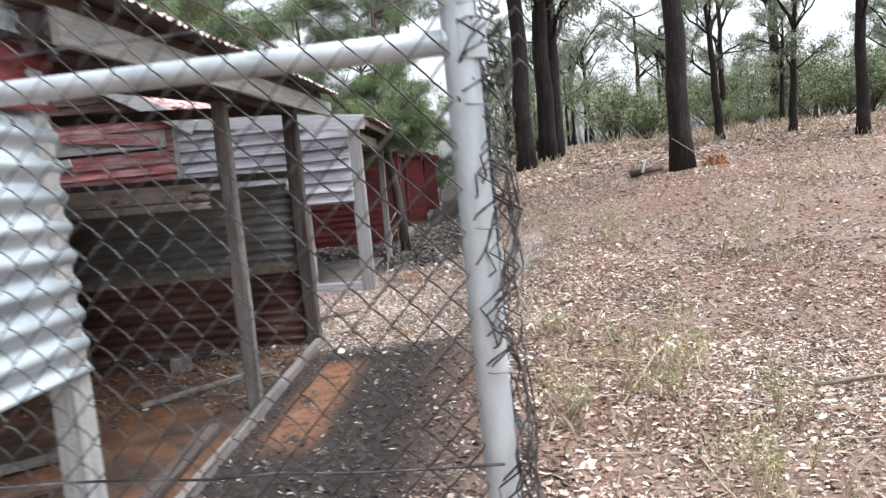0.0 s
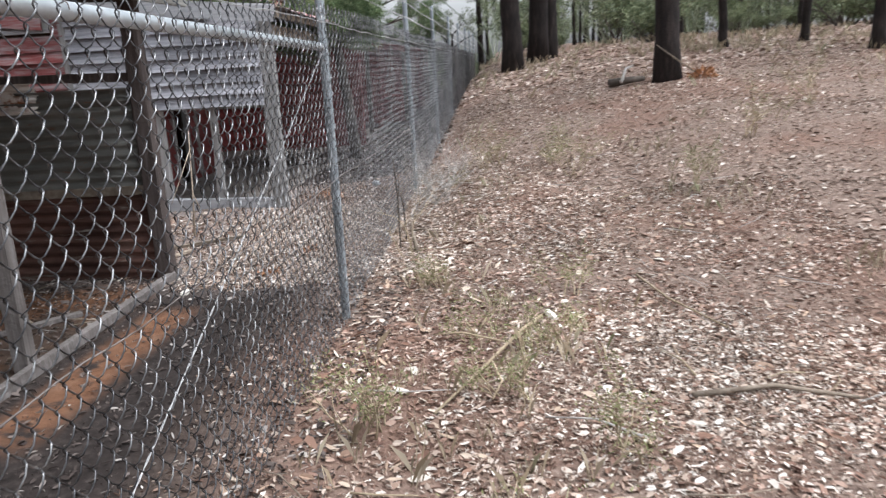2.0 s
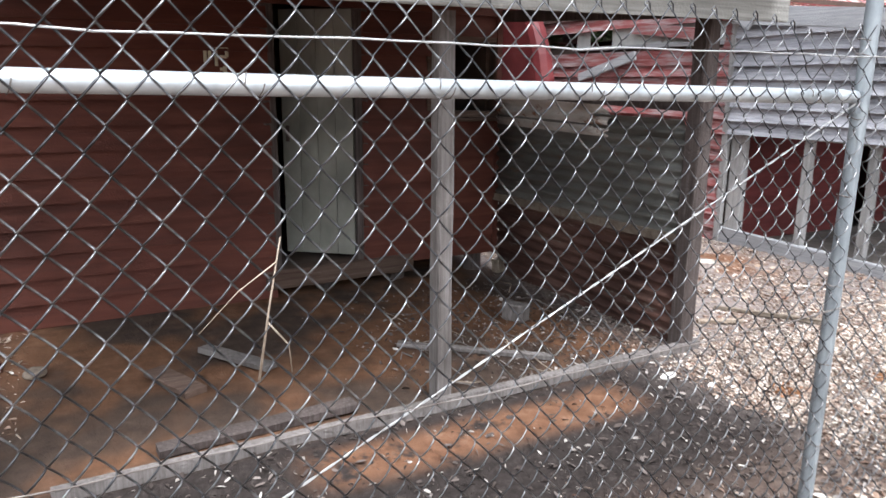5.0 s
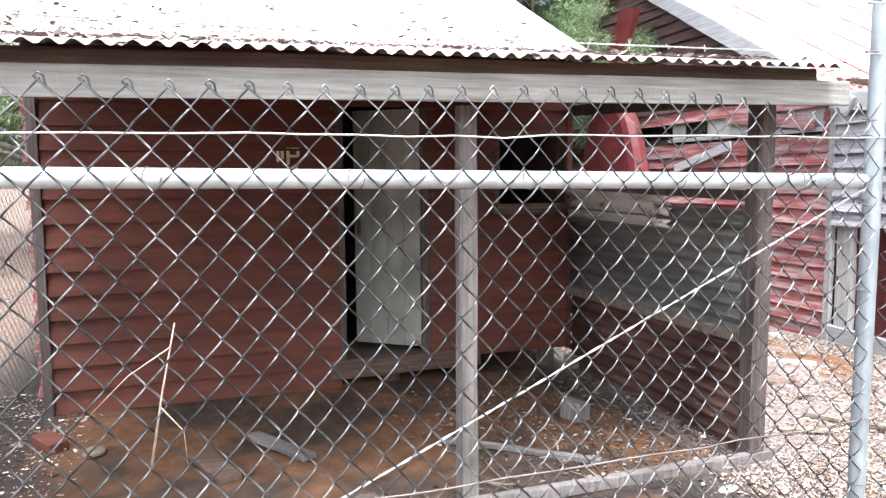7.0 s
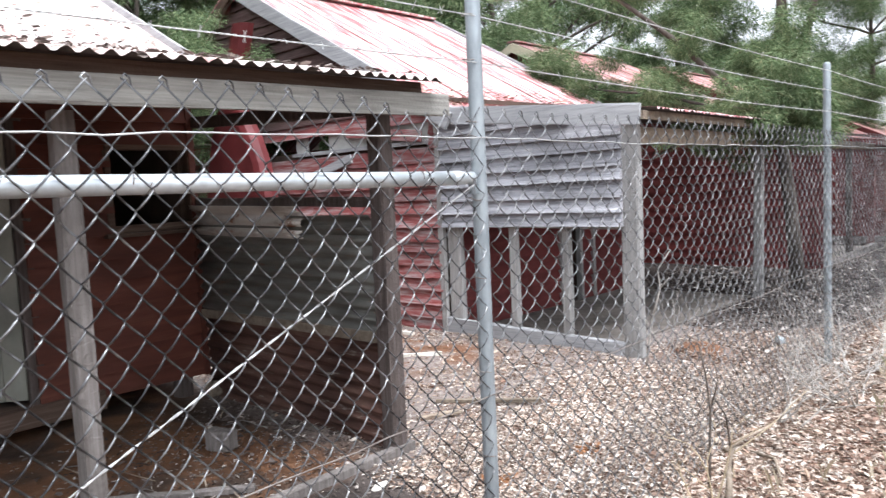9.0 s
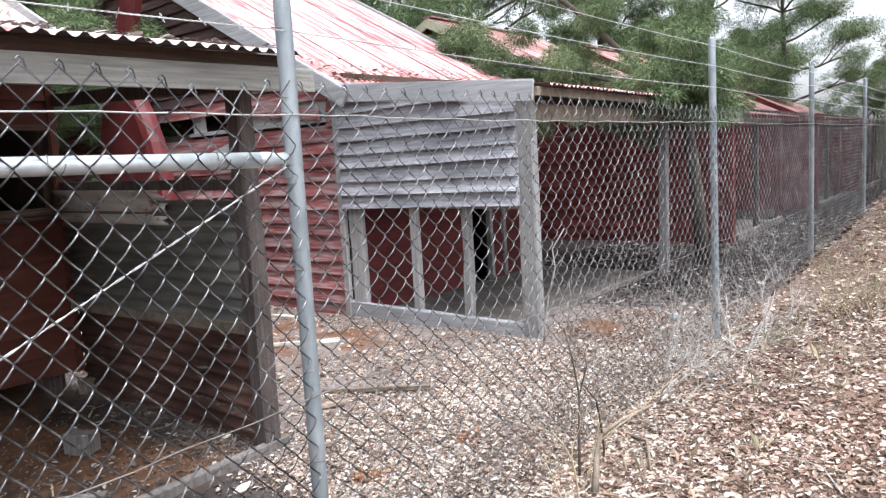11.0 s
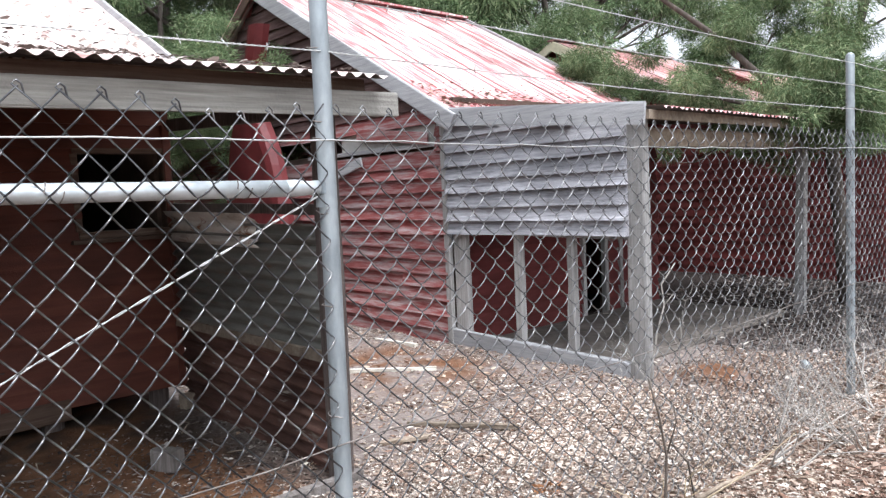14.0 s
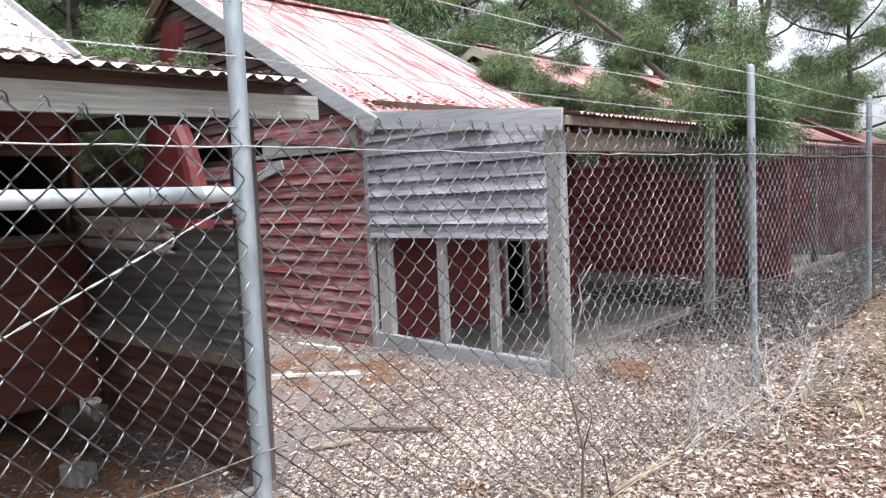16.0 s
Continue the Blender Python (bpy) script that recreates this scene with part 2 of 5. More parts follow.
twig_tan = pbr("dry_tan_twig", [(0.3, (0.29, 0.22, 0.14)), (0.7, (0.47, 0.39, 0.27))], (20, 20, 20), 0.9, island=0.2)
orange_leaf = pbr("rust_orange_leaf", [(0.3, (0.26, 0.12, 0.06)), (0.7, (0.4, 0.2, 0.1))], (20, 20, 20), 0.9, island=0.3)
leaf_sheoak = islands("fine_dark_foliage", [(0.0, (0.065, 0.105, 0.048)), (0.5, (0.13, 0.19, 0.09)), (0.85, (0.22, 0.28, 0.14)), (1.0, (0.32, 0.36, 0.21))])
# gum leaves greyed and lightened: distance haze is put into their colour
leaf_gum_hazed = islands("hazed_gum_foliage", [(0.0, (0.11, 0.135, 0.09)), (0.5, (0.19, 0.22, 0.15)), (0.85, (0.27, 0.3, 0.21)), (1.0, (0.38, 0.39, 0.3))])
leaf_shrub = islands("shrub_foliage", [(0.0, (0.09, 0.115, 0.062)), (0.5, (0.165, 0.2, 0.11)), (1.0, (0.3, 0.33, 0.2))], fine=0.45)
leaf_weed = islands("weed_foliage", [(0.0, (0.12, 0.15, 0.05)), (0.6, (0.22, 0.23, 0.1)), (1.0, (0.38, 0.35, 0.22))])
litter_pale = islands("bleached_leaf_litter", [(0.0, (0.12, 0.072, 0.054)), (0.25, (0.23, 0.15, 0.113)), (0.55, (0.37, 0.275, 0.215)), (0.8, (0.52, 0.44, 0.37)), (1.0, (0.76, 0.71, 0.65))], fine=0.2)
grass_dry = islands("dry_grass", [(0.0, (0.26, 0.2, 0.13)), (0.4, (0.37, 0.3, 0.21)), (0.8, (0.48, 0.41, 0.31)), (1.0, (0.24, 0.26, 0.14))])
litter_fine = islands("trodden_leaf_litter", [(0.0, (0.17, 0.11, 0.085)), (0.4, (0.3, 0.215, 0.17)), (0.75, (0.44, 0.345, 0.285)), (1.0, (0.7, 0.63, 0.56))], fine=0.25)
litter_big = islands("curled_gum_leaves", [(0.0, (0.16, 0.085, 0.06)), (0.25, (0.3, 0.19, 0.14)), (0.55, (0.45, 0.34, 0.25)), (0.8, (0.56, 0.47, 0.38)), (1.0, (0.7, 0.66, 0.6))], fine=0.15)
litter_white = islands("chalky_leaf_litter", [(0.0, (0.19, 0.135, 0.105)), (0.35, (0.4, 0.315, 0.255)), (0.7, (0.6, 0.525, 0.455)), (1.0, (0.82, 0.77, 0.71))], fine=0.15)
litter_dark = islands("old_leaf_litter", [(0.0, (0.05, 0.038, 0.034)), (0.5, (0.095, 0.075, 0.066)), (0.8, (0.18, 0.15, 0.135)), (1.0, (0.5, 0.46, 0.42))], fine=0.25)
litter_tan = islands("tan_leaf_litter", [(0.0, (0.14, 0.08, 0.06)), (0.35, (0.27, 0.17, 0.13)), (0.7, (0.42, 0.3, 0.24)), (1.0, (0.7, 0.62, 0.55))], fine=0.2)


def ground_material():
    m = bpy.data.materials.new("bush_soil")
    m.use_nodes = True
    t = m.node_tree
    n, l = t.nodes, t.links
    b = n["Principled BSDF"]
    b.inputs["Roughness"].default_value = 0.95
    b.inputs["Specular IOR Level"].default_value = 0.1
    co = n.new("ShaderNodeTexCoord")
    sep = n.new("ShaderNodeSeparateXYZ")
    l.new(co.outputs["Object"], sep.inputs[0])

    def nz(scale, detail=6, rough=0.65):
        k = n.new("ShaderNodeTexNoise")
        k.inputs["Scale"].default_value, k.inputs["Detail"].default_value, k.inputs["Roughness"].default_value = scale, detail, rough
        l.new(co.outputs["Object"], k.inputs["Vector"])
        return k.outputs["Fac"]

    def ramp(fac, stops):
        k = n.new("ShaderNodeValToRGB")
        e = k.color_ramp.elements
        while len(e) < len(stops):
            e.new(0.5)
        for q, (p, c) in zip(e, stops):
            q.position, q.color = p, (*c, 1)
        l.new(fac, k.inputs[0])
        return k.outputs[0]

    def span(sock, a, c):
        k = n.new("ShaderNodeMapRange")
        k.interpolation_type = "SMOOTHSTEP"
        k.inputs["From Min"].default_value, k.inputs["From Max"].default_value = a, c
        l.new(sock, k.inputs["Value"])
        return k.outputs[0]

    def mix(fac, a, c):
        k = n.new("ShaderNodeMix")
        k.data_type = "RGBA"
        l.new(fac, k.inputs["Factor"])
        l.new(a, k.inputs["A"])
        l.new(c, k.inputs["B"])
        return k.outputs["Result"]

    def mul(a, c):
        k = n.new("ShaderNodeMath")
        k.operation = "MULTIPLY"
        l.new(a, k.inputs[0])
        l.new(c, k.inputs[1])
        return k.outputs[0]

    field = ramp(nz(26), [(0.3, (0.1, 0.072, 0.058)), (0.48, (0.18, 0.13, 0.105)), (0.62, (0.28, 0.215, 0.175)), (0.78, (0.42, 0.35, 0.3))])
    russet = ramp(nz(20), [(0.3, (0.11, 0.068, 0.052)), (0.6, (0.22, 0.143, 0.11)), (0.8, (0.35, 0.265, 0.22))])
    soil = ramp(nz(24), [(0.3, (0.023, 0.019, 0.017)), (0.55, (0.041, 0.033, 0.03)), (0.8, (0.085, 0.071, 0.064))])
    orange = ramp(nz(11), [(0.3, (0.11, 0.053, 0.03)), (0.55, (0.185, 0.096, 0.057)), (0.8, (0.26, 0.165, 0.113))])
    dirt = ramp(nz(8), [(0.3, (0.1, 0.05, 0.028)), (0.55, (0.165, 0.085, 0.048)), (0.8, (0.23, 0.135, 0.085))])
    brown = ramp(nz(9), [(0.3, (0.042, 0.03, 0.023)), (0.6, (0.075, 0.052, 0.04)), (0.8, (0.13, 0.092, 0.072))])
    big = span(nz(0.45, 4), 0.45, 0.6)
    out = mix(big, field, russet)
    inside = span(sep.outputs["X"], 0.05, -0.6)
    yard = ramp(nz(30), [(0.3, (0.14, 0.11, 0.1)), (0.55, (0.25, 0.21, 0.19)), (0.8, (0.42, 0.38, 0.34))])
    # past y 5 the yard turns to the soil tone, painting shade along the fence
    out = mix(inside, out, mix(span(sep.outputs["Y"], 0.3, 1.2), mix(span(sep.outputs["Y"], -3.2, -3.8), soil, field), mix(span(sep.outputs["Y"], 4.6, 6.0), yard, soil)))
    # verandah floor dirt, its tones lowered to hold the roof's shade in the colour
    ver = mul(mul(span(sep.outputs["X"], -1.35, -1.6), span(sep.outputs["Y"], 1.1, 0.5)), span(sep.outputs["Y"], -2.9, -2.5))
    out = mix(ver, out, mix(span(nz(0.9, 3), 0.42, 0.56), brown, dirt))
    patch = mul(mul(span(sep.outputs["X"], -1.36, -1.2), span(sep.outputs["X"], -0.9, -1.06)), mul(span(sep.outputs["Y"], -1.6, -1.3), span(sep.outputs["Y"], 0.35, 0.05)))
    patch = mul(patch, span(nz(4, 4), 0.34, 0.46))
    out = mix(patch, out, orange)
    heap = mul(mul(span(sep.outputs["X"], -1.5, -1.1), span(sep.outputs["X"], -0.55, -0.85)), mul(span(sep.outputs["Y"], 3.55, 3.85), span(sep.outputs["Y"], 4.45, 4.1)))
    out = mix(mul(heap, span(nz(3, 4), 0.35, 0.5)), out, orange)
    bare = mul(mul(span(sep.outputs["X"], -4.4, -3.7), span(sep.outputs["X"], -2.1, -2.8)), mul(span(sep.outputs["Y"], 1.9, 2.5), span(sep.outputs["Y"], 3.5, 3.1)))
    out = mix(mul(bare, span(nz(2.2, 4), 0.42, 0.56)), out, orange)
    spot = mul(mul(span(sep.outputs["X"], 1.1, 1.35), span(sep.outputs["X"], 1.65, 1.4)), mul(span(sep.outputs["Y"], -0.4, -0.2), span(sep.outputs["Y"], 0.15, -0.05)))
    out = mix(mul(spot, span(nz(5, 4), 0.4, 0.5)), out, orange)
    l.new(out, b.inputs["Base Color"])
    bp = n.new("ShaderNodeBump")
    bp.inputs["Strength"].default_value = 0.7
    bp.inputs["Distance"].default_value = 0.02
    l.new(nz(45, 6, 0.7), bp.inputs["Height"])
    l.new(bp.outputs[0], b.inputs["Normal"])
    return m


soil_mat = ground_material()


# ---- mesh helpers ----
def finish(name, bm, material, smooth=False):
    me = bpy.data.meshes.new(name)
    bm.normal_update()
    bm.to_mesh(me)
    bm.free()
    me.materials.append(material)
    if smooth:
        me.shade_smooth()
    return me


def part(name, bm, material, parent, label="", smooth=False):
    ob = new(name, finish(name, bm, material, smooth))
    under(ob, parent)
    if label:
        tagged(ob, label)
    return ob


def under(ob, parent):
    """Parent a piece whose mesh is in world metres."""
    ob.parent = parent
    if parent.parent is None:
        ob.matrix_parent_inverse = parent.matrix_basis.inverted()


def empty(name, x, y, z, label, category, group="", rz=0):
    ob = new(name)
    ob.matrix_basis = pose(x, y, z, 0, 0, rz)
    return tagged(ob, label, category, group)


def box(bm, lo, hi, m=None, bevel=0.0):
    """An axis box from corner to corner, with slightly broken edges."""
    c = [(a + b) / 2 for a, b in zip(lo, hi)]
    s = [abs(b - a) for a, b in zip(lo, hi)]
    r = bmesh.ops.create_cube(bm, size=1)
    vs = r["verts"]
    bmesh.ops.scale(bm, vec=s, verts=vs)
    bmesh.ops.translate(bm, vec=c, verts=vs)
    if bevel:
        es = list({e for v in vs for e in v.link_edges})
        r = bmesh.ops.bevel(bm, geom=es, offset=bevel, segments=1, affect="EDGES")
        vs = list({v for f in r["faces"] for v in f.verts} | {v for v in vs if v.is_valid})
    if m is not None:
        bmesh.ops.transform(bm, matrix=m, verts=[v for v in vs if v.is_valid])
    return bm


def tube(bm, pts, radii, sides=8, cap=True):
    """A round tube through points, with a radius at each."""
    rings = []
    n = len(pts)
    pts = [Vector(p) for p in pts]
    ref = None
    for i, p in enumerate(pts):
        d = (pts[min(i + 1, n - 1)] - pts[max(i - 1, 0)]).normalized()
        if ref is None:
            ref = Vector((0, 0, 1)) if abs(d.z) < 0.9 else Vector((1, 0, 0))
        u = d.cross(ref).normalized()
        w = u.cross(d).normalized()
        ref = w
        r = radii[i] if isinstance(radii, (list, tuple)) else radii
        rings.append([bm.verts.new(p + (u * math.cos(a) + w * math.sin(a)) * r) for a in [2 * math.pi * k / sides for k in range(sides)]])
    for a, b in zip(rings, rings[1:]):
        for k in range(sides):
            bm.faces.new((a[k], a[(k + 1) % sides], b[(k + 1) % sides], b[k]))
    if cap and sides > 2:
        bm.faces.new(list(reversed(rings[0])))
        bm.faces.new(rings[-1])
    return bm


def corrugated(width, length, pitch=0.076, amp=0.011, steps=3, sag=0.0, per=6, thick=0.0012, ragged=0.0):
    """A corrugated sheet: waves across x, running along y, from the origin."""
    bm = bmesh.new()
    n = max(2, int(width / pitch * per))
    grids = []
    rr = [random.uniform(-ragged, ragged) for _ in range(n + 1)]
    for off in (0, -thick):
        g = []
        for j in range(steps + 1):
            v = j / steps
            row = []
            for i in range(n + 1):
                x = width * i / n
                z = amp * math.cos(2 * math.pi * x / pitch) + off - sag * 4 * v * (1 - v)
                row.append(bm.verts.new((x, length * v + (rr[i] if j == 0 else 0), z)))
            g.append(row)
        grids.append(g)
    a, b = grids
    for j in range(steps):
        for i in range(n):
            bm.faces.new((a[j][i], a[j][i + 1], a[j + 1][i + 1], a[j + 1][i]))
            bm.faces.new((b[j][i], b[j + 1][i], b[j + 1][i + 1], b[j][i + 1])).material_index = 1
    for i in range(n):
        bm.faces.new((a[0][i], b[0][i], b[0][i + 1], a[0][i + 1]))
        bm.faces.new((a[-1][i], a[-1][i + 1], b[-1][i + 1], b[-1][i]))
    for j in range(steps):
        bm.faces.new((a[j][0], a[j + 1][0], b[j + 1][0], b[j][0]))
        bm.faces.new((a[j][-1], b[j][-1], b[j + 1][-1], a[j + 1][-1]))
    return bm


def roof_plane(parent, corner, along, up, width, length, material, name="roof", sheet=0.76, sag=0.0, ragged=0.0):
    """Lapped corrugated sheets from an eave corner: along the eave by width, up the slope by length."""
    along, up = Vector(along).normalized(), Vector(up).normalized()
    nrm = along.cross(up).normalized()
    holder = new(name)
    under(holder, parent)
    count = max(1, round(width / sheet))
    w = width / count
    for i in range(count):
        bm = corrugated(w + 0.03, length + random.uniform(-0.02, 0.02), sag=sag, ragged=ragged)
        o = Vector(corner) + along * (i * w) + nrm * (0.002 * (i % 2)) - up * random.uniform(0, 0.02)
        m = Matrix((along, up, nrm)).transposed().to_4x4()
        m.translation = o
        bmesh.ops.transform(bm, matrix=m, verts=bm.verts)
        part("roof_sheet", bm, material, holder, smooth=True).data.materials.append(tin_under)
    return holder


def weatherboards(parent, origin, along, length, z0, z1, pitch, material, face, cut=None, skip=None, warp=0.006, lip=0.042, name="board"):
    """Lapped boards on a wall. along: unit vector of the wall; face: outward normal; cut(z) gives the two ends at a height;
    skip(row, a, b) gives the pieces that remain of a row, as spans."""
    along, face = Vector(along).normalized(), Vector(face).normalized()
    row, z = 0, z0
    while z < z1 - 0.02:
        h = min(pitch, z1 - z)
        a, b = (0.0, length) if cut is None else cut(z + h / 2)
        spans = [(a, b)] if skip is None else skip(row, z, a, b)
        for s, e in spans:
            if e - s < 0.05:
                continue
            bm = bmesh.new()
            k = max(2, int((e - s) / 0.6) + 1)
            t0, t1 = random.uniform(-0.4, 0.4) * warp, random.uniform(-1, 1) * warp
            prev = None
            first = None
            for i in range(k + 1):
                v = i / k
                u = s + (e - s) * v
                dz = t0 + t1 * v + random.uniform(-0.3, 0.3) * warp
                out = random.uniform(0, 0.6) * warp
                ring = []
                for zz, oo in ((z - 0.02 + dz, 0.004), (z - 0.02 + dz, lip + out), (z + h + dz * 0.3, 0.009), (z + h + dz * 0.3, 0.0)):
                    p = Vector(origin) + along * u + face * oo
                    p.z = Vector(origin).z + zz
                    ring.append(bm.verts.new(p))
                if prev:
                    for q in range(4):
                        bm.faces.new((prev[q], prev[(q + 1) % 4], ring[(q + 1) % 4], ring[q]))
                else:
                    first = ring
                prev = ring
            bm.faces.new(first)
            bm.faces.new(list(reversed(prev)))
            bmesh.ops.recalc_face_normals(bm, faces=bm.faces)
            part(name, bm, material, parent)
        z += h
        row += 1


def rough_post(x, y, z0, z1, w, d, lean=(0, 0), seg=5, wob=0.006):
    """A hewn post with uneven faces."""
    bm = bmesh.new()
    prev = None
    for i in range(seg + 1):
        v = i / seg
        cx, cy = x + lean[0] * v, y + lean[1] * v
        k = 1 - 0.06 * v
        ring = []
        for sx, sy in ((-1, -0.8), (-0.8, -1), (0.8, -1), (1, -0.8), (1, 0.8), (0.8, 1), (-0.8, 1), (-1, 0.8)):
            ring.append(bm.verts.new((cx + sx * w / 2 * k + random.uniform(-wob, wob), cy + sy * d / 2 * k + random.uniform(-wob, wob), z0 + (z1 - z0) * v)))
        if prev:
            for q in range(8):
                bm.faces.new((prev[q], prev[(q + 1) % 8], ring[(q + 1) % 8], ring[q]))
        else:
            bm.faces.new(list(reversed(ring)))
        prev = ring
    bm.faces.new(prev)
    return bm


def beam(p, q, w, h, wob=0.003, seg=6):
    """A sawn timber between two points, w wide and h high."""
    bm = bmesh.new()
    p, q = Vector(p), Vector(q)
    d = (q - p).normalized()
    side = d.cross(Vector((0, 0, 1))).normalized() if abs(d.z) < 0.95 else Vector((1, 0, 0))
    up = side.cross(d).normalized()
    prev = None
    for i in range(seg + 1):
        c = p.lerp(q, i / seg)
        ring = []
        for a, b in ((-1, -0.85), (-0.85, -1), (0.85, -1), (1, -0.85), (1, 0.85), (0.85, 1), (-0.85, 1), (-1, 0.85)):
            ring.append(bm.verts.new(c + side * (a * w / 2 + random.uniform(-wob, wob)) + up * (b * h / 2 + random.uniform(-wob, wob))))
        if prev:
            for k in range(8):
                bm.faces.new((prev[k], prev[(k + 1) % 8], ring[(k + 1) % 8], ring[k]))
        else:
            bm.faces.new(list(reversed(ring)))
        prev = ring
    bm.faces.new(prev)
    bmesh.ops.recalc_face_normals(bm, faces=bm.faces)
    return bm


# ---- ground ----
def ss(a, b, v):
    t = min(1, max(0, (v - a) / (b - a)))
    return t * t * (3 - 2 * t)


def height(x, y):
    yy = max(y, 0)
    a = 0.055 * min(yy, 4) + 0.075 * min(max(yy - 4, 0), 14) + 0.02 * min(max(yy - 18, 0), 60)
    b = (0.12 * min(max(x - 0.3, 0), 3.7) + 0.02 * min(max(x - 4, 0), 40)) * ss(0, 6, y)
    return ss(-1.2, 0.8, x) * (a + b + 0.02 * max(min(y, 0), -6))


def relief(x, y):
    mound = 0.11 * ss(0.36, 0.05, math.hypot(x + 1.05, (y - 3.95) * 0.9))
    return height(x, y) + mound + 0.018 * noise.noise((x * 1.7, y * 1.7, 0)) + 0.008 * noise.noise((x * 6, y * 6, 3))


def axis(lo, hi, step, far):
    v = list(np.arange(lo, hi, step))
    k, d = hi, step
    while k < far:
        v.append(k)
        d *= 1.35
        k += d
    k, d = lo, step
    while k > -far:
        d *= 1.35
        k -= d
        v.insert(0, k)
    return v


def build_ground():
    xs, ys = axis(-5, 7, 0.12, 600), axis(-6, 12, 0.12, 600)
    verts = [(x, y, relief(x, y)) for y in ys for x in xs]
    w = len(xs)
    faces = [(j * w + i, j * w + i + 1, (j + 1) * w + i + 1, (j + 1) * w + i) for j in range(len(ys) - 1) for i in range(w - 1)]
    me = bpy.data.meshes.new("ground")
    me.from_pydata(verts, [], faces)
    me.materials.append(soil_mat)
    me.shade_smooth()
    return tagged(new("ground", me), "brown bush soil strewn with dry leaves", "ground", kind="structure")


build_ground()


# ---- fence ----
MESH_TOP = 1.735


def wire_run(bm, pts, r, sides=4):
    tube(bm, pts, r, sides, cap=False)


def pull(y, z):
    """Where the top edge has been pulled down beside a post."""
    return math.exp(-((y + 0.28) / 0.13) ** 2) * ss(1.35, 1.7, z)


def chain_link(start, way, length, base, sides=4, r=0.0029, sway=0.008, off=0.0, material=wire_mat, pitch=(0.0755, 0.088), coil=True):
    """Zigzag wires hooked into one another, knuckled at the top. base(u): ground height along it."""
    verts, faces = [], []
    pu, pv = pitch
    way = Vector((*way, 0)).normalized()
    nrm = Vector((way.y, -way.x, 0))
    start = Vector((*start, 0)) + nrm * off
    n = int(length / (pu / 2))
    for i in range(n):
        u0 = i * pu / 2
        low = base(u0) + 0.02
        rows = int((MESH_TOP - low) / (pv / 2))
        line = []
        for j in range(rows + 1):
            z = MESH_TOP - j * pv / 2
            side = (j + i) % 2
            u = u0 + (pu / 2 + 0.0012 if side else -0.0012)
            wob = sway * noise.noise((u * 1.6, z * 2.1, start.x + start.y))
            sagz = 0.014 * noise.noise((u * 1.1, z * 0.9, 7.7)) + 0.006 * noise.noise((u * 7, z * 6, 2.4)) - 0.04 * pull(start.y + way.y * u, z)
            line.append(start + way * (u + wob) + nrm * (0.02 * noise.noise((u * 0.8, z, 1.3))) + Vector((0, 0, z + sagz)))
        if (i % 2) == 0 and len(line) > 1:
            k = line[0]
            line = [k + way * 0.012 + Vector((0, 0, -0.016)), k + way * 0.009 + Vector((0, 0, 0.004)), k + Vector((0, 0, 0.011)), k + way * -0.009 + Vector((0, 0, 0.003))] + line[1:]
        if coil:
            bent = line[:5]
            for a in range(5, len(line)):
                p, q = line[a - 1], line[a]
                d = nrm * (0.013 if (q - p).dot(way) < 0 else -0.009)
                bent += [p.lerp(q, 0.14) + d * 0.7, p.lerp(q, 0.5) + d, p.lerp(q, 0.86) + d * 0.7, q]
            line = bent
        prev = None
        m = len(line)
        for a in range(m):
            d = (line[min(a + 1, m - 1)] - line[max(a - 1, 0)]).normalized()
            s1 = d.cross(nrm).normalized()
            s2 = nrm
            ring = []
            for q in range(sides):
                ang = 2 * math.pi * q / sides
                ring.append(len(verts))
                verts.append(line[a] + s1 * (math.cos(ang) * r) + s2 * (math.sin(ang) * r))
            if prev:
                for q in range(sides):
                    faces.append((prev[q], prev[(q + 1) % sides], ring[(q + 1) % sides], ring[q]))
            prev = ring
    me = bpy.data.meshes.new("chain_link_mesh")
    me.from_pydata([tuple(v) for v in verts], [], faces)
    me.materials.append(material)
    me.shade_smooth()
    return me


def pipe(p, q, r, seg=6, sides=16, cap_dome=False):
    p, q = Vector(p), Vector(q)
    pts = [p.lerp(q, k / seg) for k in range(seg + 1)]
    rad = [r] * (seg + 1)
    if cap_dome:
        d = (q - p).normalized()
        pts += [q + d * r * 0.5, q + d * r * 0.8]
        rad += [r * 0.85, r * 0.4]
    return tube(bmesh.new(), pts, rad, sides)


def slack(p, q, sag, seg=14, wob=0.004):
    p, q = Vector(p), Vector(q)
    out = []
    for k in range(seg + 1):
        v = k / seg
        c = p.lerp(q, v)
        c.z -= sag * 4 * v * (1 - v)
        if 0 < k < seg:
            c += Vector((random.uniform(-wob, wob), random.uniform(-wob, wob), random.uniform(-wob, wob)))
        out.append(c)
    return out


def twisted(p, q, sag, r, turns):
    """Two strands twisted about each other."""
    bm = bmesh.new()
    p, q = Vector(p), Vector(q)
    d = (q - p).normalized()
    a = d.cross(Vector((0, 0, 1))).normalized()
    b = a.cross(d)
    n = int(turns * 8)
    for ph in (0, math.pi):
        pts = []
        for k in range(n + 1):
            v = k / n
            c = p.lerp(q, v)
            c.z -= sag * 4 * v * (1 - v)
            ang = 2 * math.pi * turns * v + ph
            pts.append(c + (a * math.cos(ang) + b * math.sin(ang)) * r)
        tube(bm, pts, r * 0.95, 4, cap=False)
    return bm


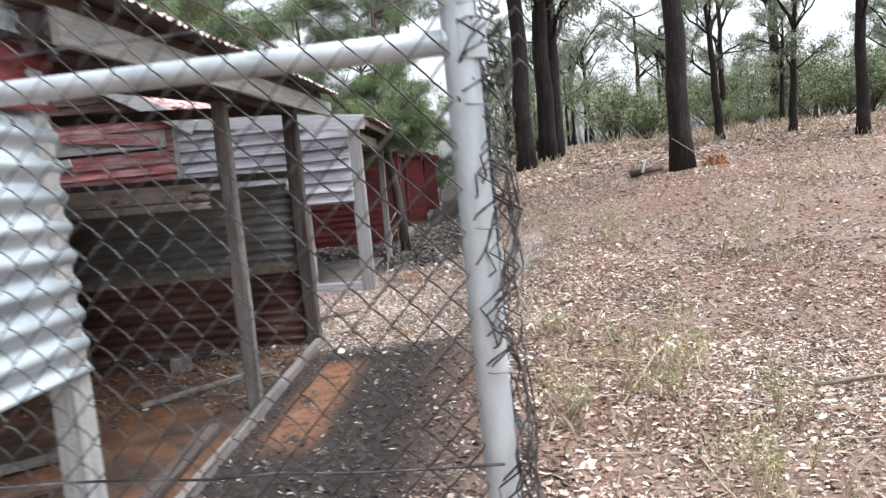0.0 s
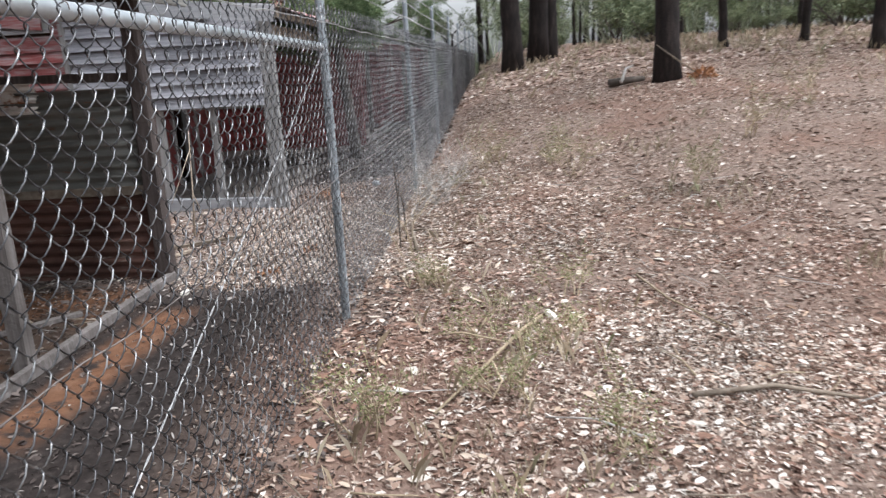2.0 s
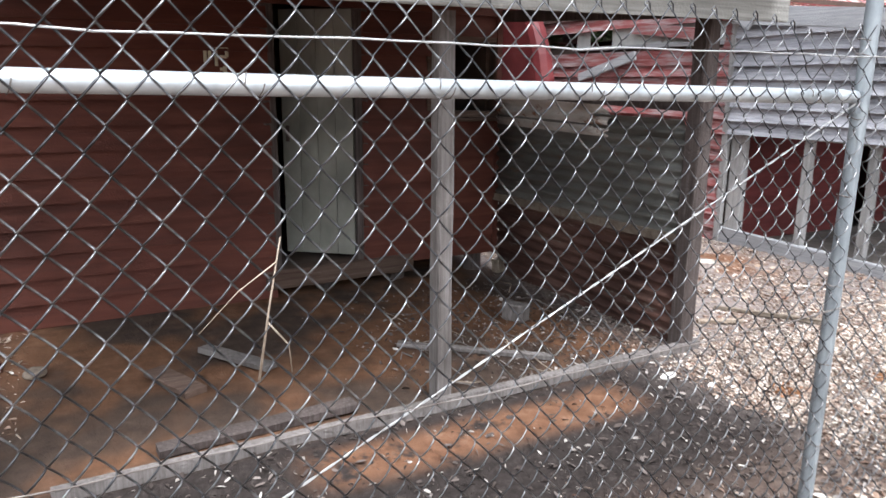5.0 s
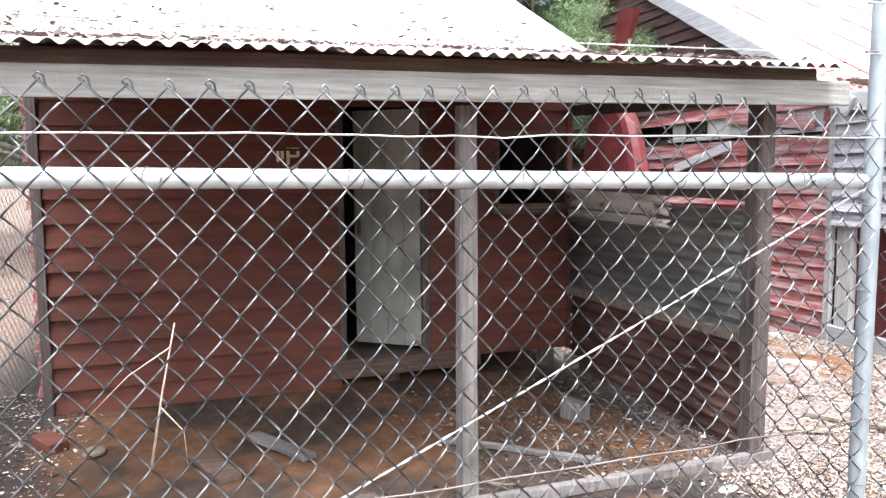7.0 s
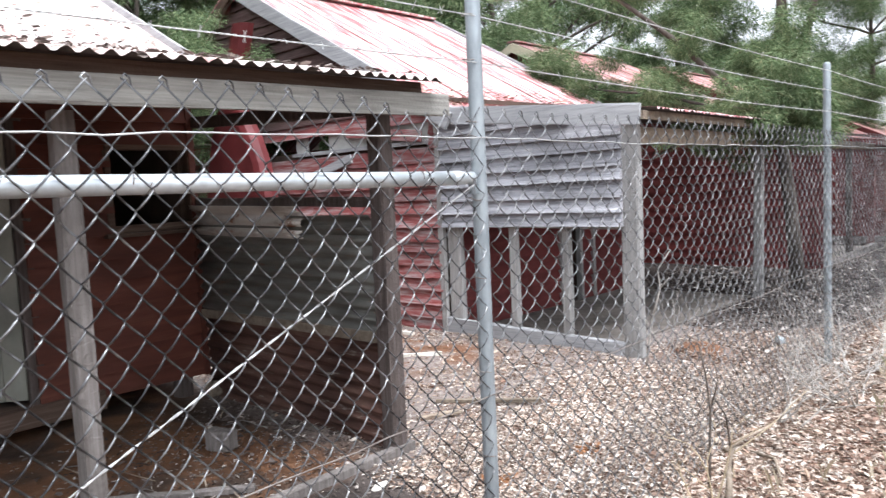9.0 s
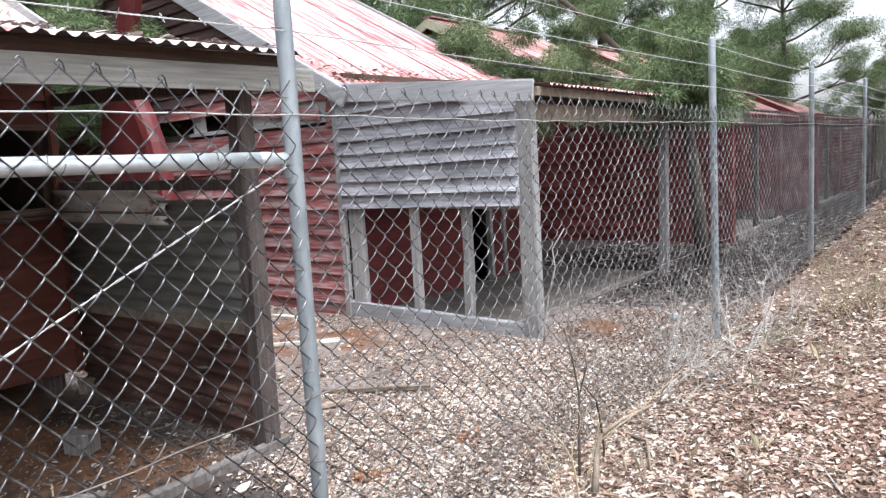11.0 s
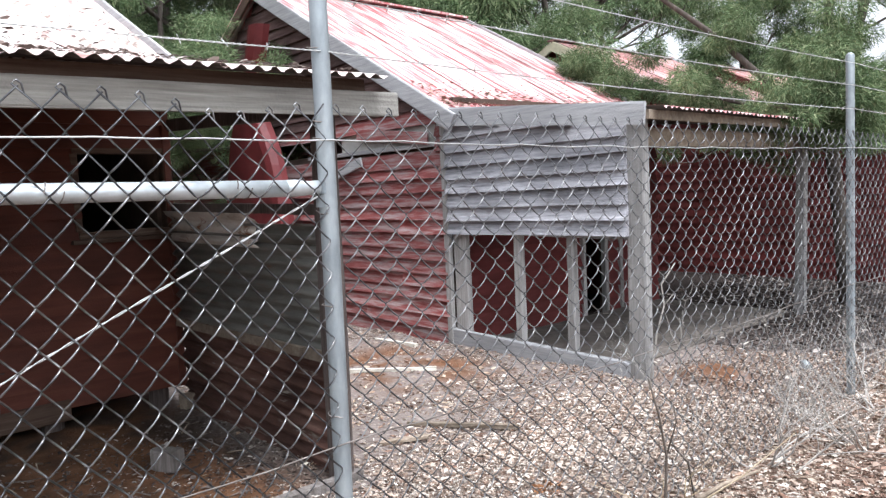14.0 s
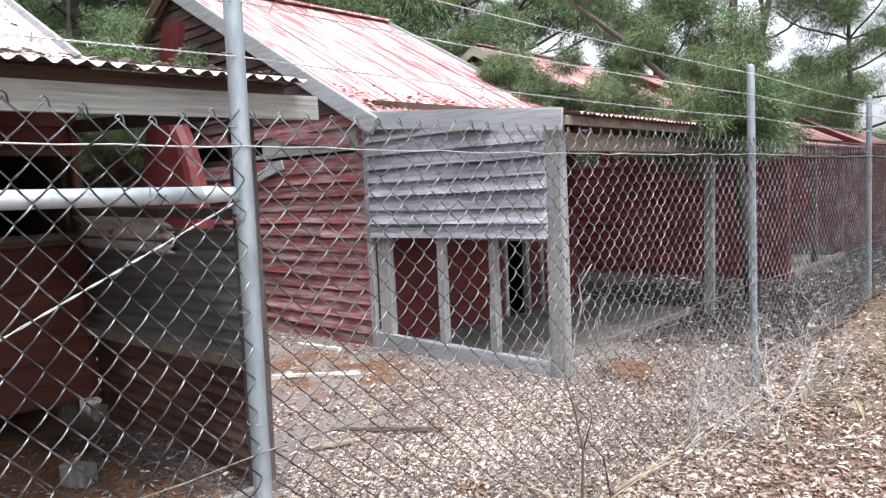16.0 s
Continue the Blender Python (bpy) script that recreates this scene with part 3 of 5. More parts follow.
def barbed(p, q, sag, step=0.11):
    bm = twisted(p, q, sag, 0.0013, (Vector(q) - Vector(p)).length / 0.035)
    p, q = Vector(p), Vector(q)
    ln = (q - p).length
    for k in range(1, int(ln / step)):
        v = k * step / ln
        c = p.lerp(q, v)
        c.z -= sag * 4 * v * (1 - v)
        for s in (1, -1):
            e = Vector((random.uniform(-1, 1), random.uniform(-0.4, 0.4), random.uniform(-1, 1))).normalized() * 0.014
            tube(bm, [c - e, c + e], 0.0011, 3, cap=False)
    return bm


POSTS = [(0.0, -3.46), (0.0, 0.0), (0.0, 3.71), (0.0, 6.75), (0.0, 10.0), (0.0, 13.3), (0.0, 16.6), (0.0, 19.9), (0.0, 23.2)]


def side_fence():
    fence = empty("chain_link_fence", 0.0, 0.0, 0.0, "galvanised chain-link fence with pipe posts and barbed wire", "fence")
    for k, (x, y) in enumerate(POSTS):
        z0 = height(x, y) - 0.25
        r = 0.036 if k == 0 else 0.0245
        lean = (-0.02, 0.0) if k == 0 else (random.uniform(-0.012, 0.012), random.uniform(-0.01, 0.01))
        top = 2.3 if k == 0 else 2.19 + (0 if k < 4 else 0.05 * (k - 3))
        part("post", pipe((x, y, z0), (x + lean[0], y + lean[1], top), r, 8, 18 if k < 4 else 10, True), pipe_mat if k == 0 else pipe_old, fence, "pale galvanised corner post" if k == 0 else "", True)
    # top rail of the braced bay, with its crimped end
    bm = pipe((0.0, -3.44, 1.565), (0.0, -0.12, 1.523), 0.0215, 10)
    tube(bm, [(0, -0.12, 1.523), (0, -0.09, 1.5235), (0, -0.05, 1.522), (0.0, -0.024, 1.521)], [0.0215, 0.022, 0.0185, 0.021], 16)
    part("rail", bm, pipe_mat, fence, "galvanised brace rail", True)
    bm = bmesh.new()
    for z, rr in ((1.522, 0.0275), (1.486, 0.0265)):
        tube(bm, [(0, 0, z - 0.016), (0, 0, z + 0.016)], rr, 14)
    box(bm, (-0.012, -0.052, 1.505), (0.012, -0.02, 1.538), bevel=0.003)
    part("rail_clamp", bm, pipe_old, fence, smooth=False)
    mesh_label = "diamond wire mesh with knuckled top edge"
    for a, b in zip(POSTS, POSTS[1:]):
        far = a[1] > 5
        me = chain_link((a[0], a[1] + 0.033), (0, 1), b[1] - a[1] - 0.033, lambda u, y0=a[1]: height(0, y0 + u), 3 if far else 4, off=0.028, r=0.0024, material=wire_mat if a[1] < -1 else wire_lit, pitch=(0.0775, 0.088) if a[1] < -1 else (0.088, 0.083), coil=a[1] < 9)
        ob = new("chain_link_mesh", me)
        under(ob, fence)
        tagged(ob, mesh_label, kind="stuff")
        lift = 0.0
        for z, sag in ((1.645, 0.01), (0.83, 0.02)):
            bm = bmesh.new()
            wire_run(bm, slack((0.034, a[1], z), (0.034, b[1], z), sag, 30, 0.005), 0.0022, 5)
            part("tension_wire", bm, wire_bright if z > 1 else wire_rust, fence, smooth=True)
        for z in (1.875, 2.015, 2.145):
            part("barbed_wire", barbed((0.027, a[1], z), (0.027, b[1], z), 0.015 if a[1] > -3 else 0.02), wire_bright, fence, smooth=True)
    bm = twisted((0.01, -3.42, -0.02), (0.01, -0.03, 1.5), 0.01, 0.0017, 34)
    part("brace_wire", bm, wire_bright, fence, "twisted diagonal brace wire", True)
    # tie wires on the posts
    for x, y in POSTS[:4]:
        for z in (0.32, 0.62, 0.9, 1.2, 1.45, 1.645, 1.69, 1.88, 2.015):
            bm = bmesh.new()
            pts = [(x + 0.03 * math.cos(t) * (1.3 if y < -3 else 0.9), y + 0.03 * math.sin(t) * (1.3 if y < -3 else 0.9), z + 0.01 * math.sin(t * 0.5) + random.uniform(-0.003, 0.003)) for t in np.linspace(0, 6.6, 14)]
            tube(bm, pts, 0.0016, 4, cap=False)
            part("tie_wire", bm, wire_rust, fence)
    for y in np.arange(-3.2, -0.1, 0.42):
        bm = bmesh.new()
        zr = 1.565 - (y + 3.44) * 0.0127
        tube(bm, [(0.0235 * math.cos(t), y + 0.006 * t, zr + 0.0235 * math.sin(t)) for t in np.linspace(0, 6.4, 12)], 0.0016, 4, cap=False)
        part("tie_wire", bm, wire_rust, fence)
    # unravelled wire bundle on the corner post
    bm = bmesh.new()
    for k in range(14):
        pts = []
        ph = random.uniform(0, 6.28)
        for z in np.linspace(1.62, 0.35, 34):
            a = ph + z * random.uniform(9, 10.5)
            rr = 0.043 + 0.034 * abs(math.sin(z * 7 + k)) * (0.4 + z * 0.5)
            pts.append((0.022 + rr * math.cos(a) * 0.8, -3.45 + rr * math.sin(a) * 0.9, z))
        tube(bm, pts, 0.0025, 4, cap=False)
    for k in range(7):
        z = 1.5 + 0.05 * k
        pts = [(0.05 * math.cos(t) + 0.02, -3.46 + 0.055 * math.sin(t), z + 0.02 * math.sin(t * 1.3 + k)) for t in np.linspace(0, 7.5, 18)] + [(0.1, -3.5, z + 0.03), (0.13, -3.44, z + 0.01)]
        tube(bm, pts, 0.0022, 4, cap=False)
    tagged(part("wire_tangle", bm, wire_black, fence, "tangled loose wire ends round the post", True), kind="stuff")
    for y0 in (-2.95, -2.55, -2.28):
        pts = [(0.004 + 0.007 * math.sin(t), y0 + 0.035 * math.cos(t) + 0.01 * t, 1.71 + 0.014 * math.sin(t)) for t in np.linspace(0, 7.5, 20)]
        part("wire_loop", tube(bmesh.new(), pts, 0.002, 4, cap=False), wire_bright, fence, smooth=True)
    return fence


def front_fence():
    fence = empty("chain_link_fence", -2.0, -3.4, 0.0, "galvanised chain-link fence return with pipe rail", "fence")
    ex, ey = -6.5, -2.95
    part("rail", pipe((-0.02, -3.46, 1.585), (-3.3, -3.2, 1.6), 0.027, 10), pipe_mat, fence, "galvanised brace rail", True)
    for f in (0.5, 1.0):
        x, y = ex * f, -3.46 + (ey + 3.46) * f
        part("post", pipe((x, y, -0.25), (x, y, 2.25), 0.0245, 8, 16, True), pipe_old, fence, smooth=True)
    bm = bmesh.new()
    tube(bm, [(-0.02, -3.458, 1.585), (-0.045, -3.456, 1.585)], 0.031, 16)
    tube(bm, [(0, -3.46, 1.545), (0, -3.46, 1.62)], 0.0405, 18)
    part("rail_clamp", bm, pipe_mat, fence)
    ln = math.hypot(ex, ey + 3.46)
    # the same galvanised mesh, with its backlit darkness put into the wire colour
    ob = new("chain_link_mesh", chain_link((-0.035, -3.512), (ex, ey + 3.46), ln - 0.1, lambda u: height(-u, -3.4), 4, r=0.0021, material=wire_black, pitch=(0.083, 0.088)))
    under(ob, fence)
    tagged(ob, "diamond wire mesh with knuckled top edge", kind="stuff")
    for z in (1.66, 0.72):
        bm = bmesh.new()
        wire_run(bm, slack((0, -3.52, z), (ex, ey - 0.05, z), 0.015, 40, 0.005), 0.0033 if z < 1 else 0.0022, 5)
        part("tension_wire", bm, wire_mat, fence, smooth=True)
    for z in (1.9, 2.05, 2.2):
        part("barbed_wire", barbed((0, -3.46, z), (ex, ey, z), 0.03), wire_bright, fence, smooth=True)
    return fence


side_fence()
front_fence()


# ---- near shed ----
def near_shed():
    shed = empty("shed", -3.6, -0.9, 0.0, "old red weatherboard shed with a pale iron roof and open verandah", "shed")
    X = -3.65
    doors = (-0.905, -0.215, 2.12)
    wins = (0.36, 0.93, 1.33, 1.86)
    wall = part("wall", beam((X - 0.035, -2.82, 2.38), (X - 0.035, 0.97, 2.38), 0.06, 0.07), inside_dark, shed, "dark red horizontal boards")
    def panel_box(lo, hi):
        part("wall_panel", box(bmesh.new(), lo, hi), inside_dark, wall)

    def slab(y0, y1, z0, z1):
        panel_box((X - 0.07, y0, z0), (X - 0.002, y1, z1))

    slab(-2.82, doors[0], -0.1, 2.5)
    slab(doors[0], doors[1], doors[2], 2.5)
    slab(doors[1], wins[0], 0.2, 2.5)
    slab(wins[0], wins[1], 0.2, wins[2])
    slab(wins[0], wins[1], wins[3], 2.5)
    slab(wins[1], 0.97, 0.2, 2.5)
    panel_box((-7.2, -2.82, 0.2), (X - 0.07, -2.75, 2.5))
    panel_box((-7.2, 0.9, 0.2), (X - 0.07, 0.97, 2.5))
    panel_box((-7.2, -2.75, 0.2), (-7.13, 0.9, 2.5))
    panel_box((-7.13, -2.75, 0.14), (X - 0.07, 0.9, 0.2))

    def skip(row, z, a, b):
        y0, y1 = -2.82, 0.97
        cuts = []
        if z < doors[2] - 0.05:
            cuts.append((doors[0], doors[1]))
        if wins[2] - 0.05 < z + 0.08 < wins[3]:
            cuts.append((wins[0], wins[1]))
        spans, s = [], y0
        for c, d in cuts:
            spans.append((s - y0, c - y0))
            s = d
        spans.append((s - y0, y1 - y0))
        if z < 0.16:
            spans = spans[:1]
        return spans

    weatherboards(wall, (X, -2.82, 0.0), (0, 1, 0), 3.79, 0.02, 2.48, 0.158, red_wall, (1, 0, 0), skip=skip)
    # end boards seen past the corner
    weatherboards(wall, (X, 0.97, 0.0), (-1, 0, 0), 3.5, 0.18, 2.48, 0.158, red_wall, (0, 1, 0))
    part("corner_stop", beam((X + 0.02, 0.96, 0.15), (X + 0.02, 0.96, 2.45), 0.05, 0.05), red_wall, shed)
    part("corner_stop", beam((X + 0.03, -2.84, 0.0), (X + 0.03, -2.84, 2.45), 0.06, 0.06), dark_post, shed)
    # door frame and the leaf ajar
    for y in (doors[0] - 0.0, doors[1] + 0.0):
        part("door_jamb", beam((X - 0.01, y, 0.1), (X - 0.01, y, doors[2]), 0.05, 0.1), dark_post, shed)
    part("doorstep", beam((X - 0.02, doors[0] - 0.08, 0.13), (X - 0.02, doors[1] + 0.4, 0.15), 0.16, 0.14), brown_beam, shed, "worn timber threshold")
    door = part("door", bmesh.new(), door_paint, shed, "pale grey-green ledged door standing ajar")
    turn = Matrix.Translation((X - 0.05, doors[1] - 0.04, 0)) @ Matrix.Rotation(radians(-38), 4, "Z")
    bm = box(bmesh.new(), (-0.019, -0.55, 1.15), (-0.0165, -0.01, 1.25), turn)
    bm.to_mesh(door.data)
    bm.free()
    for k in range(4):
        part("plank", box(bmesh.new(), (-0.016, -0.56 + 0.14 * k + 0.002, 0.24), (0.018, -0.42 + 0.14 * k - 0.002, 2.06), turn, 0.003), door_paint, door)
    for z in (0.5, 1.75):
        bm = bmesh.new()
        box(bm, (-0.045, -0.54, z), (-0.019, -0.02, z + 0.11), turn, 0.004)
        part("ledge", bm, door_paint, door)
    bm = bmesh.new()
    box(bm, (0.019, -0.53, 1.1), (0.03, -0.5, 1.22), turn, 0.003)
    part("handle", bm, dark_post, door, "dark iron latch")
    # window
    win = part("window", bmesh.new(), brown_beam, shed, "small dark window with brown timber frame")
    bm = bmesh.new()
    y0, y1, z0, z1 = wins
    box(bm, (X - 0.02, y0 - 0.03, z0 - 0.05), (X + 0.05, y1 + 0.02, z0), bevel=0.005)
    box(bm, (X - 0.02, y0 - 0.03, z1), (X + 0.035, y1 + 0.02, z1 + 0.05), bevel=0.005)
    box(bm, (X - 0.02, y0 - 0.045, z0), (X + 0.035, y0, z1), bevel=0.005)
    box(bm, (X - 0.02, y1, z0), (X + 0.035, y1 + 0.03, z1), bevel=0.005)
    bm.to_mesh(win.data)
    bm.free()
    part("window_sill", beam((X + 0.045, y0 - 0.08, z0 - 0.065), (X + 0.045, y1 + 0.05, z0 - 0.065), 0.1, 0.03), brown_beam, win)
    # stumps under the floor
    for x, y in ((X - 0.1, 0.82), (X - 0.1, 0.1), (X - 0.1, -0.5), (-5.4, 0.8), (-7.0, 0.8)):
        part("stump", tube(bmesh.new(), [(x, y, -0.15), (x, y, 0.02), (x + 0.01, y, 0.16)], [0.08, 0.075, 0.07], 10), dark_post, shed)
    # verandah posts
    part("post", rough_post(-1.5, -0.69, -0.2, 1.86, 0.085, 0.085, (0.0, 0.0)), mid_post, shed, "slim grey weathered timber post")
    part("post", rough_post(-1.515, 0.955, -0.2, 1.93, 0.115, 0.1, (0.0, 0.01)), dark_post, shed, "dark hewn timber post")
    part("post", rough_post(-1.42, -2.68, -0.2, 1.86, 0.1, 0.09, (0.0, 0.0)), grey_post, shed, "grey weathered timber post")
    part("top_plate", beam((-1.46, -2.95, 1.885), (-1.5, 1.05, 1.955), 0.09, 0.07), dark_post, shed)
    for y in np.arange(-2.75, 1.2, 0.74):
        part("rafter", beam((-1.3, y, 1.925 + 0.016 * y), (-3.66, y, 2.4 + 0.01 * y), 0.05, 0.09), dark_post, shed)
    part("fascia", beam((-1.25, -2.75, 1.883), (-1.23, 1.22, 1.938), 0.03, 0.115, 0.002), grey_beam, shed, "weathered pale grey fascia board")
    part("batten", beam((-1.3, -2.85, 1.972), (-1.28, 1.05, 2.025), 0.05, 0.06), brown_beam, shed)
    # low verandah roof, then the steep main roof above it
    up = Vector((-2.5, 0, 0.44))
    roof_plane(shed, (-1.13, -2.9, 1.996), (0, 1, 0.0145), up, 3.96, 2.56, roof_pale, "verandah_roof", ragged=0.01)
    rise = Vector((-2.0, 0, 1.0))
    main = roof_plane(shed, (-3.5, -3.1, 2.44), (0, 1, 0.0), rise, 4.14, 4.3, roof_pale, "roof")
    back = roof_plane(shed, (-7.35, 1.04, 4.36), (0, -1, 0), Vector((-2.0, 0, -1.0)), 4.14, 4.3, roof_pale, "roof")
    part("barge_board", beam((-3.42, 1.05, 2.42), (-7.35, 1.05, 4.385), 0.025, 0.09), grey_beam_x, shed, "pale timber roof edging")
    part("barge_board", beam((-3.42, -3.1, 2.42), (-7.35, -3.1, 4.385), 0.025, 0.09), grey_beam_x, shed)
    part("ridge_cap", beam((-7.35, -3.12, 4.4), (-7.35, 1.06, 4.4), 0.24, 0.03), roof_red, shed)
    # gable boards at both ends
    gable = part("gable_wall", beam((-7.3, 0.94, 2.5), (-3.7, 0.94, 2.5), 0.04, 0.05), inside_dark, shed)
    weatherboards(gable, (-11.0, 0.97, 0.0), (1, 0, 0), 7.3, 2.48, 4.28, 0.158, red_worn, (0, 1, 0), cut=lambda z: ((z - 2.45) * 2.0 + 0.1, 7.3 - (z - 2.45) * 2.0 - 0.1))
    weatherboards(gable, (-11.0, -2.9, 0.0), (1, 0, 0), 7.3, 0.1, 4.28, 0.158, red_worn, (0, -1, 0), cut=lambda z: (max(0, (z - 2.45)) * 2.0 + 0.1, 7.3 - max(0, (z - 2.45)) * 2.0 - 0.1))
    # sheet-iron end screen of the verandah
    screen = part("iron_screen", beam((-1.56, 0.98, 1.43), (-3.62, 0.98, 1.47), 0.035, 0.06), dark_post, shed, "patched corrugated iron screen between post and wall")
    lay = Matrix(((0, -1, 0), (0, 0, 1), (-1, 0, 0))).transposed().to_4x4()

    def sheet(x0, x1, z0, z1, y, mat, label, tilt=0.0, bend=0.0, ragged=0.006):
        bm = corrugated(z1 - z0, x1 - x0, 0.076, 0.017, 6, ragged=ragged)
        for v in bm.verts:
            h, a, o = v.co.x, v.co.y, v.co.z
            k = h / (z1 - z0)
            v.co = (x1 - a, y + o - bend * max(0, k - 0.75) ** 2 * 8 + 0.012 * noise.noise((a * 1.5, h * 2, 2)), z0 + h + tilt * a)
        part("iron_sheet", bm, mat, screen, label, True)

    sheet(-3.62, -1.56, -0.06, 0.72, 0.985, tin_rust, "dark rusty corrugated sheet", 0.01)
    sheet(-3.62, -1.56, 0.64, 1.3, 0.965, tin_grey, "dull grey corrugated sheet", 0.0)
    sheet(-3.6, -2.25, 1.2, 1.42, 0.94, tin_pale, "bleached torn sheet folded over the top", 0.02, 0.12, 0.03)
    sheet(-2.4, -1.6, 1.24, 1.36, 0.955, tin_grey, "", 0.0, 0.05, 0.02)
    part("rail", beam((-1.52, 0.99, 1.955), (-3.62, 0.99, 2.06), 0.04, 0.085), dark_post, screen)
    part("rail", beam((-1.58, 0.94, 0.66), (-3.62, 0.945, 0.63), 0.02, 0.06), old_plank, screen)
    # bright sheet panel on the front, by the far post
    panel = part("iron_panel", beam((-1.44, -2.62, 1.63), (-1.44, -3.28, 1.6), 0.05, 0.07), grey_post, shed, "bright corrugated iron infill panel")
    bm = corrugated(0.86, 0.92, 0.1, 0.013, 4, per=8)
    for v in bm.verts:
        h, a, o = v.co.x, v.co.y, v.co.z
        v.co = (-1.375 + o, -2.62 - a * 0.72, 0.775 + h * 0.98 + 0.02 * a)
    part("iron_sheet", bm, tin_bright, panel, "shiny corrugated sheet", True)
    bm = corrugated(0.26, 0.92, 0.1, 0.012, 4, per=8)
    for v in bm.verts:
        h, a, o = v.co.x, v.co.y, v.co.z
        v.co = (-1.37 + o, -2.6 - a * 0.72, 1.64 + h * 0.8 - 0.02 * a)
    part("iron_sheet", bm, red_iron, panel, "red painted iron strip", True)
    bm = corrugated(0.09, 1.0, 0.05, 0.008, 4, per=8)
    for v in bm.verts:
        h, a, o = v.co.x, v.co.y, v.co.z
        v.co = (-1.35 + o, -2.52 - a * 0.75, 1.86 + h)
    part("gutter", bm, tin_bright, panel, "dented grey gutter", True)
    # house number
    bm = bmesh.new()
    cx, cy = X + 0.032, -1.24
    for y0, y1, z0, z1 in ((-0.09, -0.07, 1.68, 1.76), (-0.06, -0.04, 1.7, 1.76), (-0.02, 0.0, 1.66, 1.78), (0.0, 0.05, 1.76, 1.78), (0.05, 0.07, 1.72, 1.78), (0.0, 0.06, 1.71, 1.73), (0.03, 0.055, 1.54, 1.66), (0.01, 0.03, 1.63, 1.65)):
        box(bm, (cx - 0.008, cy + y0, z0 - 0.02), (cx + 0.008, cy + y1, z1 - 0.02), bevel=0.002)
    part("number_sign", bm, cream, shed, "cream painted number 1 on the wall")
    return shed


near_shed()


# ---- middle shed ----
def middle_shed():
    shed = empty("shed", -3.5, 6.0, 0.0, "weathered red shed with grey boarded verandah end and red iron roof", "shed")
    Y = 3.66
    # gable end, coplanar with the verandah end
    wall = part("wall", beam((-10.5, Y + 0.06, 0.05), (-3.6, Y + 0.06, 0.05), 0.06, 0.1), inside_dark, shed, "sun-worn red boards with bare patches")
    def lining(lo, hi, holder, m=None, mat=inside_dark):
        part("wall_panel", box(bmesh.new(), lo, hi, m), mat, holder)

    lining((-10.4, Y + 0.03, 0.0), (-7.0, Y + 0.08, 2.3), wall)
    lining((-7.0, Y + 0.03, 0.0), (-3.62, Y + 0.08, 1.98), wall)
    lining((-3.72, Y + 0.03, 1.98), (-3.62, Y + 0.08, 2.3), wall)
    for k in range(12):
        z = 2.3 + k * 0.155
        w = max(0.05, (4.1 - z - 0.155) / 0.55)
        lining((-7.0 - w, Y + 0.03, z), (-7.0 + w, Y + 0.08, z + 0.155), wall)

    def cut(z):
        if z < 2.2:
            return (0.0, 6.9)
        w = (4.15 - z) / 0.55
        return (3.5 - w, min(6.9, 3.5 + w))

    def skip(row, z, a, b):
        if 1.99 < z + 0.08 < 2.22:
            return [(a, 3.5), (6.78, b)]
        if random.random() < 0.35:
            c = random.uniform(4.5, 6.2)
            if c > b - 0.3:
                return [(a, b)]
            return [(a, c), (c + 0.004, b)]
        return [(a, b)]

    weatherboards(wall, (-10.5, Y, 0.0), (1, 0, 0), 6.9, 0.02, 2.315, 0.135, red_worn, (0, -1, 0), cut, skip, warp=0.018, lip=0.042)
    weatherboards(wall, (-10.5, Y, 0.0), (1, 0, 0), 6.9, 2.315, 4.1, 0.135, brown_worn, (0, -1, 0), cut, warp=0.03, lip=0.042)
    # broken window strip with pale panes
    win = part("window", beam((-6.1, Y + 0.0, 1.96), (-3.7, Y + 0.0, 1.96), 0.05, 0.04), grey_beam_x, shed, "broken strip window with pale dirty panes")
    for x0, x1 in ((-6.05, -5.8), (-5.4, -4.6), (-4.59, -3.74)):
        bm = bmesh.new()
        box(bm, (x0, Y + 0.01, 1.98), (x1, Y + 0.018, 2.2))
        part("pane", bm, glass_dirty, win)
    part("loose_board", beam((-5.9, Y - 0.06, 1.62), (-4.9, Y - 0.08, 1.86), 0.02, 0.1), grey_beam_x, shed, "fallen grey board hanging aslant")
    part("loose_board", beam((-5.0, Y - 0.05, 2.16), (-3.8, Y - 0.05, 2.02), 0.02, 0.12), red_worn, shed, "slipped red board")
    # grey boards over the open verandah end
    end = part("wall", beam((-3.6, Y + 0.03, 1.12), (-1.5, Y + 0.03, 1.1), 0.06, 0.07), grey_post, shed, "bare silver-grey weatherboards")
    weatherboards(end, (-3.56, Y - 0.01, 0.0), (1, 0, 0), 2.03, 1.1, 2.18, 0.13, grey_board, (0, -1, 0), cut=lambda z: (0.0, 2.03 if z < 2.02 else 2.03 - (z - 2.02) * 9), warp=0.016, lip=0.06)
    part("corner_stop", beam((-3.6, Y - 0.02, 0.0), (-3.6, Y - 0.02, 2.25), 0.07, 0.05), grey_post, shed)
    part("post", rough_post(-1.47, Y + 0.02, -0.2, 2.02, 0.165, 0.09, wob=0.004), grey_post, shed, "broad grey corner post")
    part("stud", rough_post(-3.46, Y + 0.03, 0.0, 1.12, 0.17, 0.07), grey_post, shed)
    for x in (-2.72, -2.13):
        part("stud", rough_post(x, Y + 0.03, 0.02, 1.1, 0.075, 0.07, (0.01, 0)), grey_post, shed)
    part("bottom_plate", beam((-3.62, Y - 0.0, 0.075), (-1.55, Y - 0.0, 0.03), 0.07, 0.15, 0.005), grey_beam_x, shed, "grey timber bottom plate")
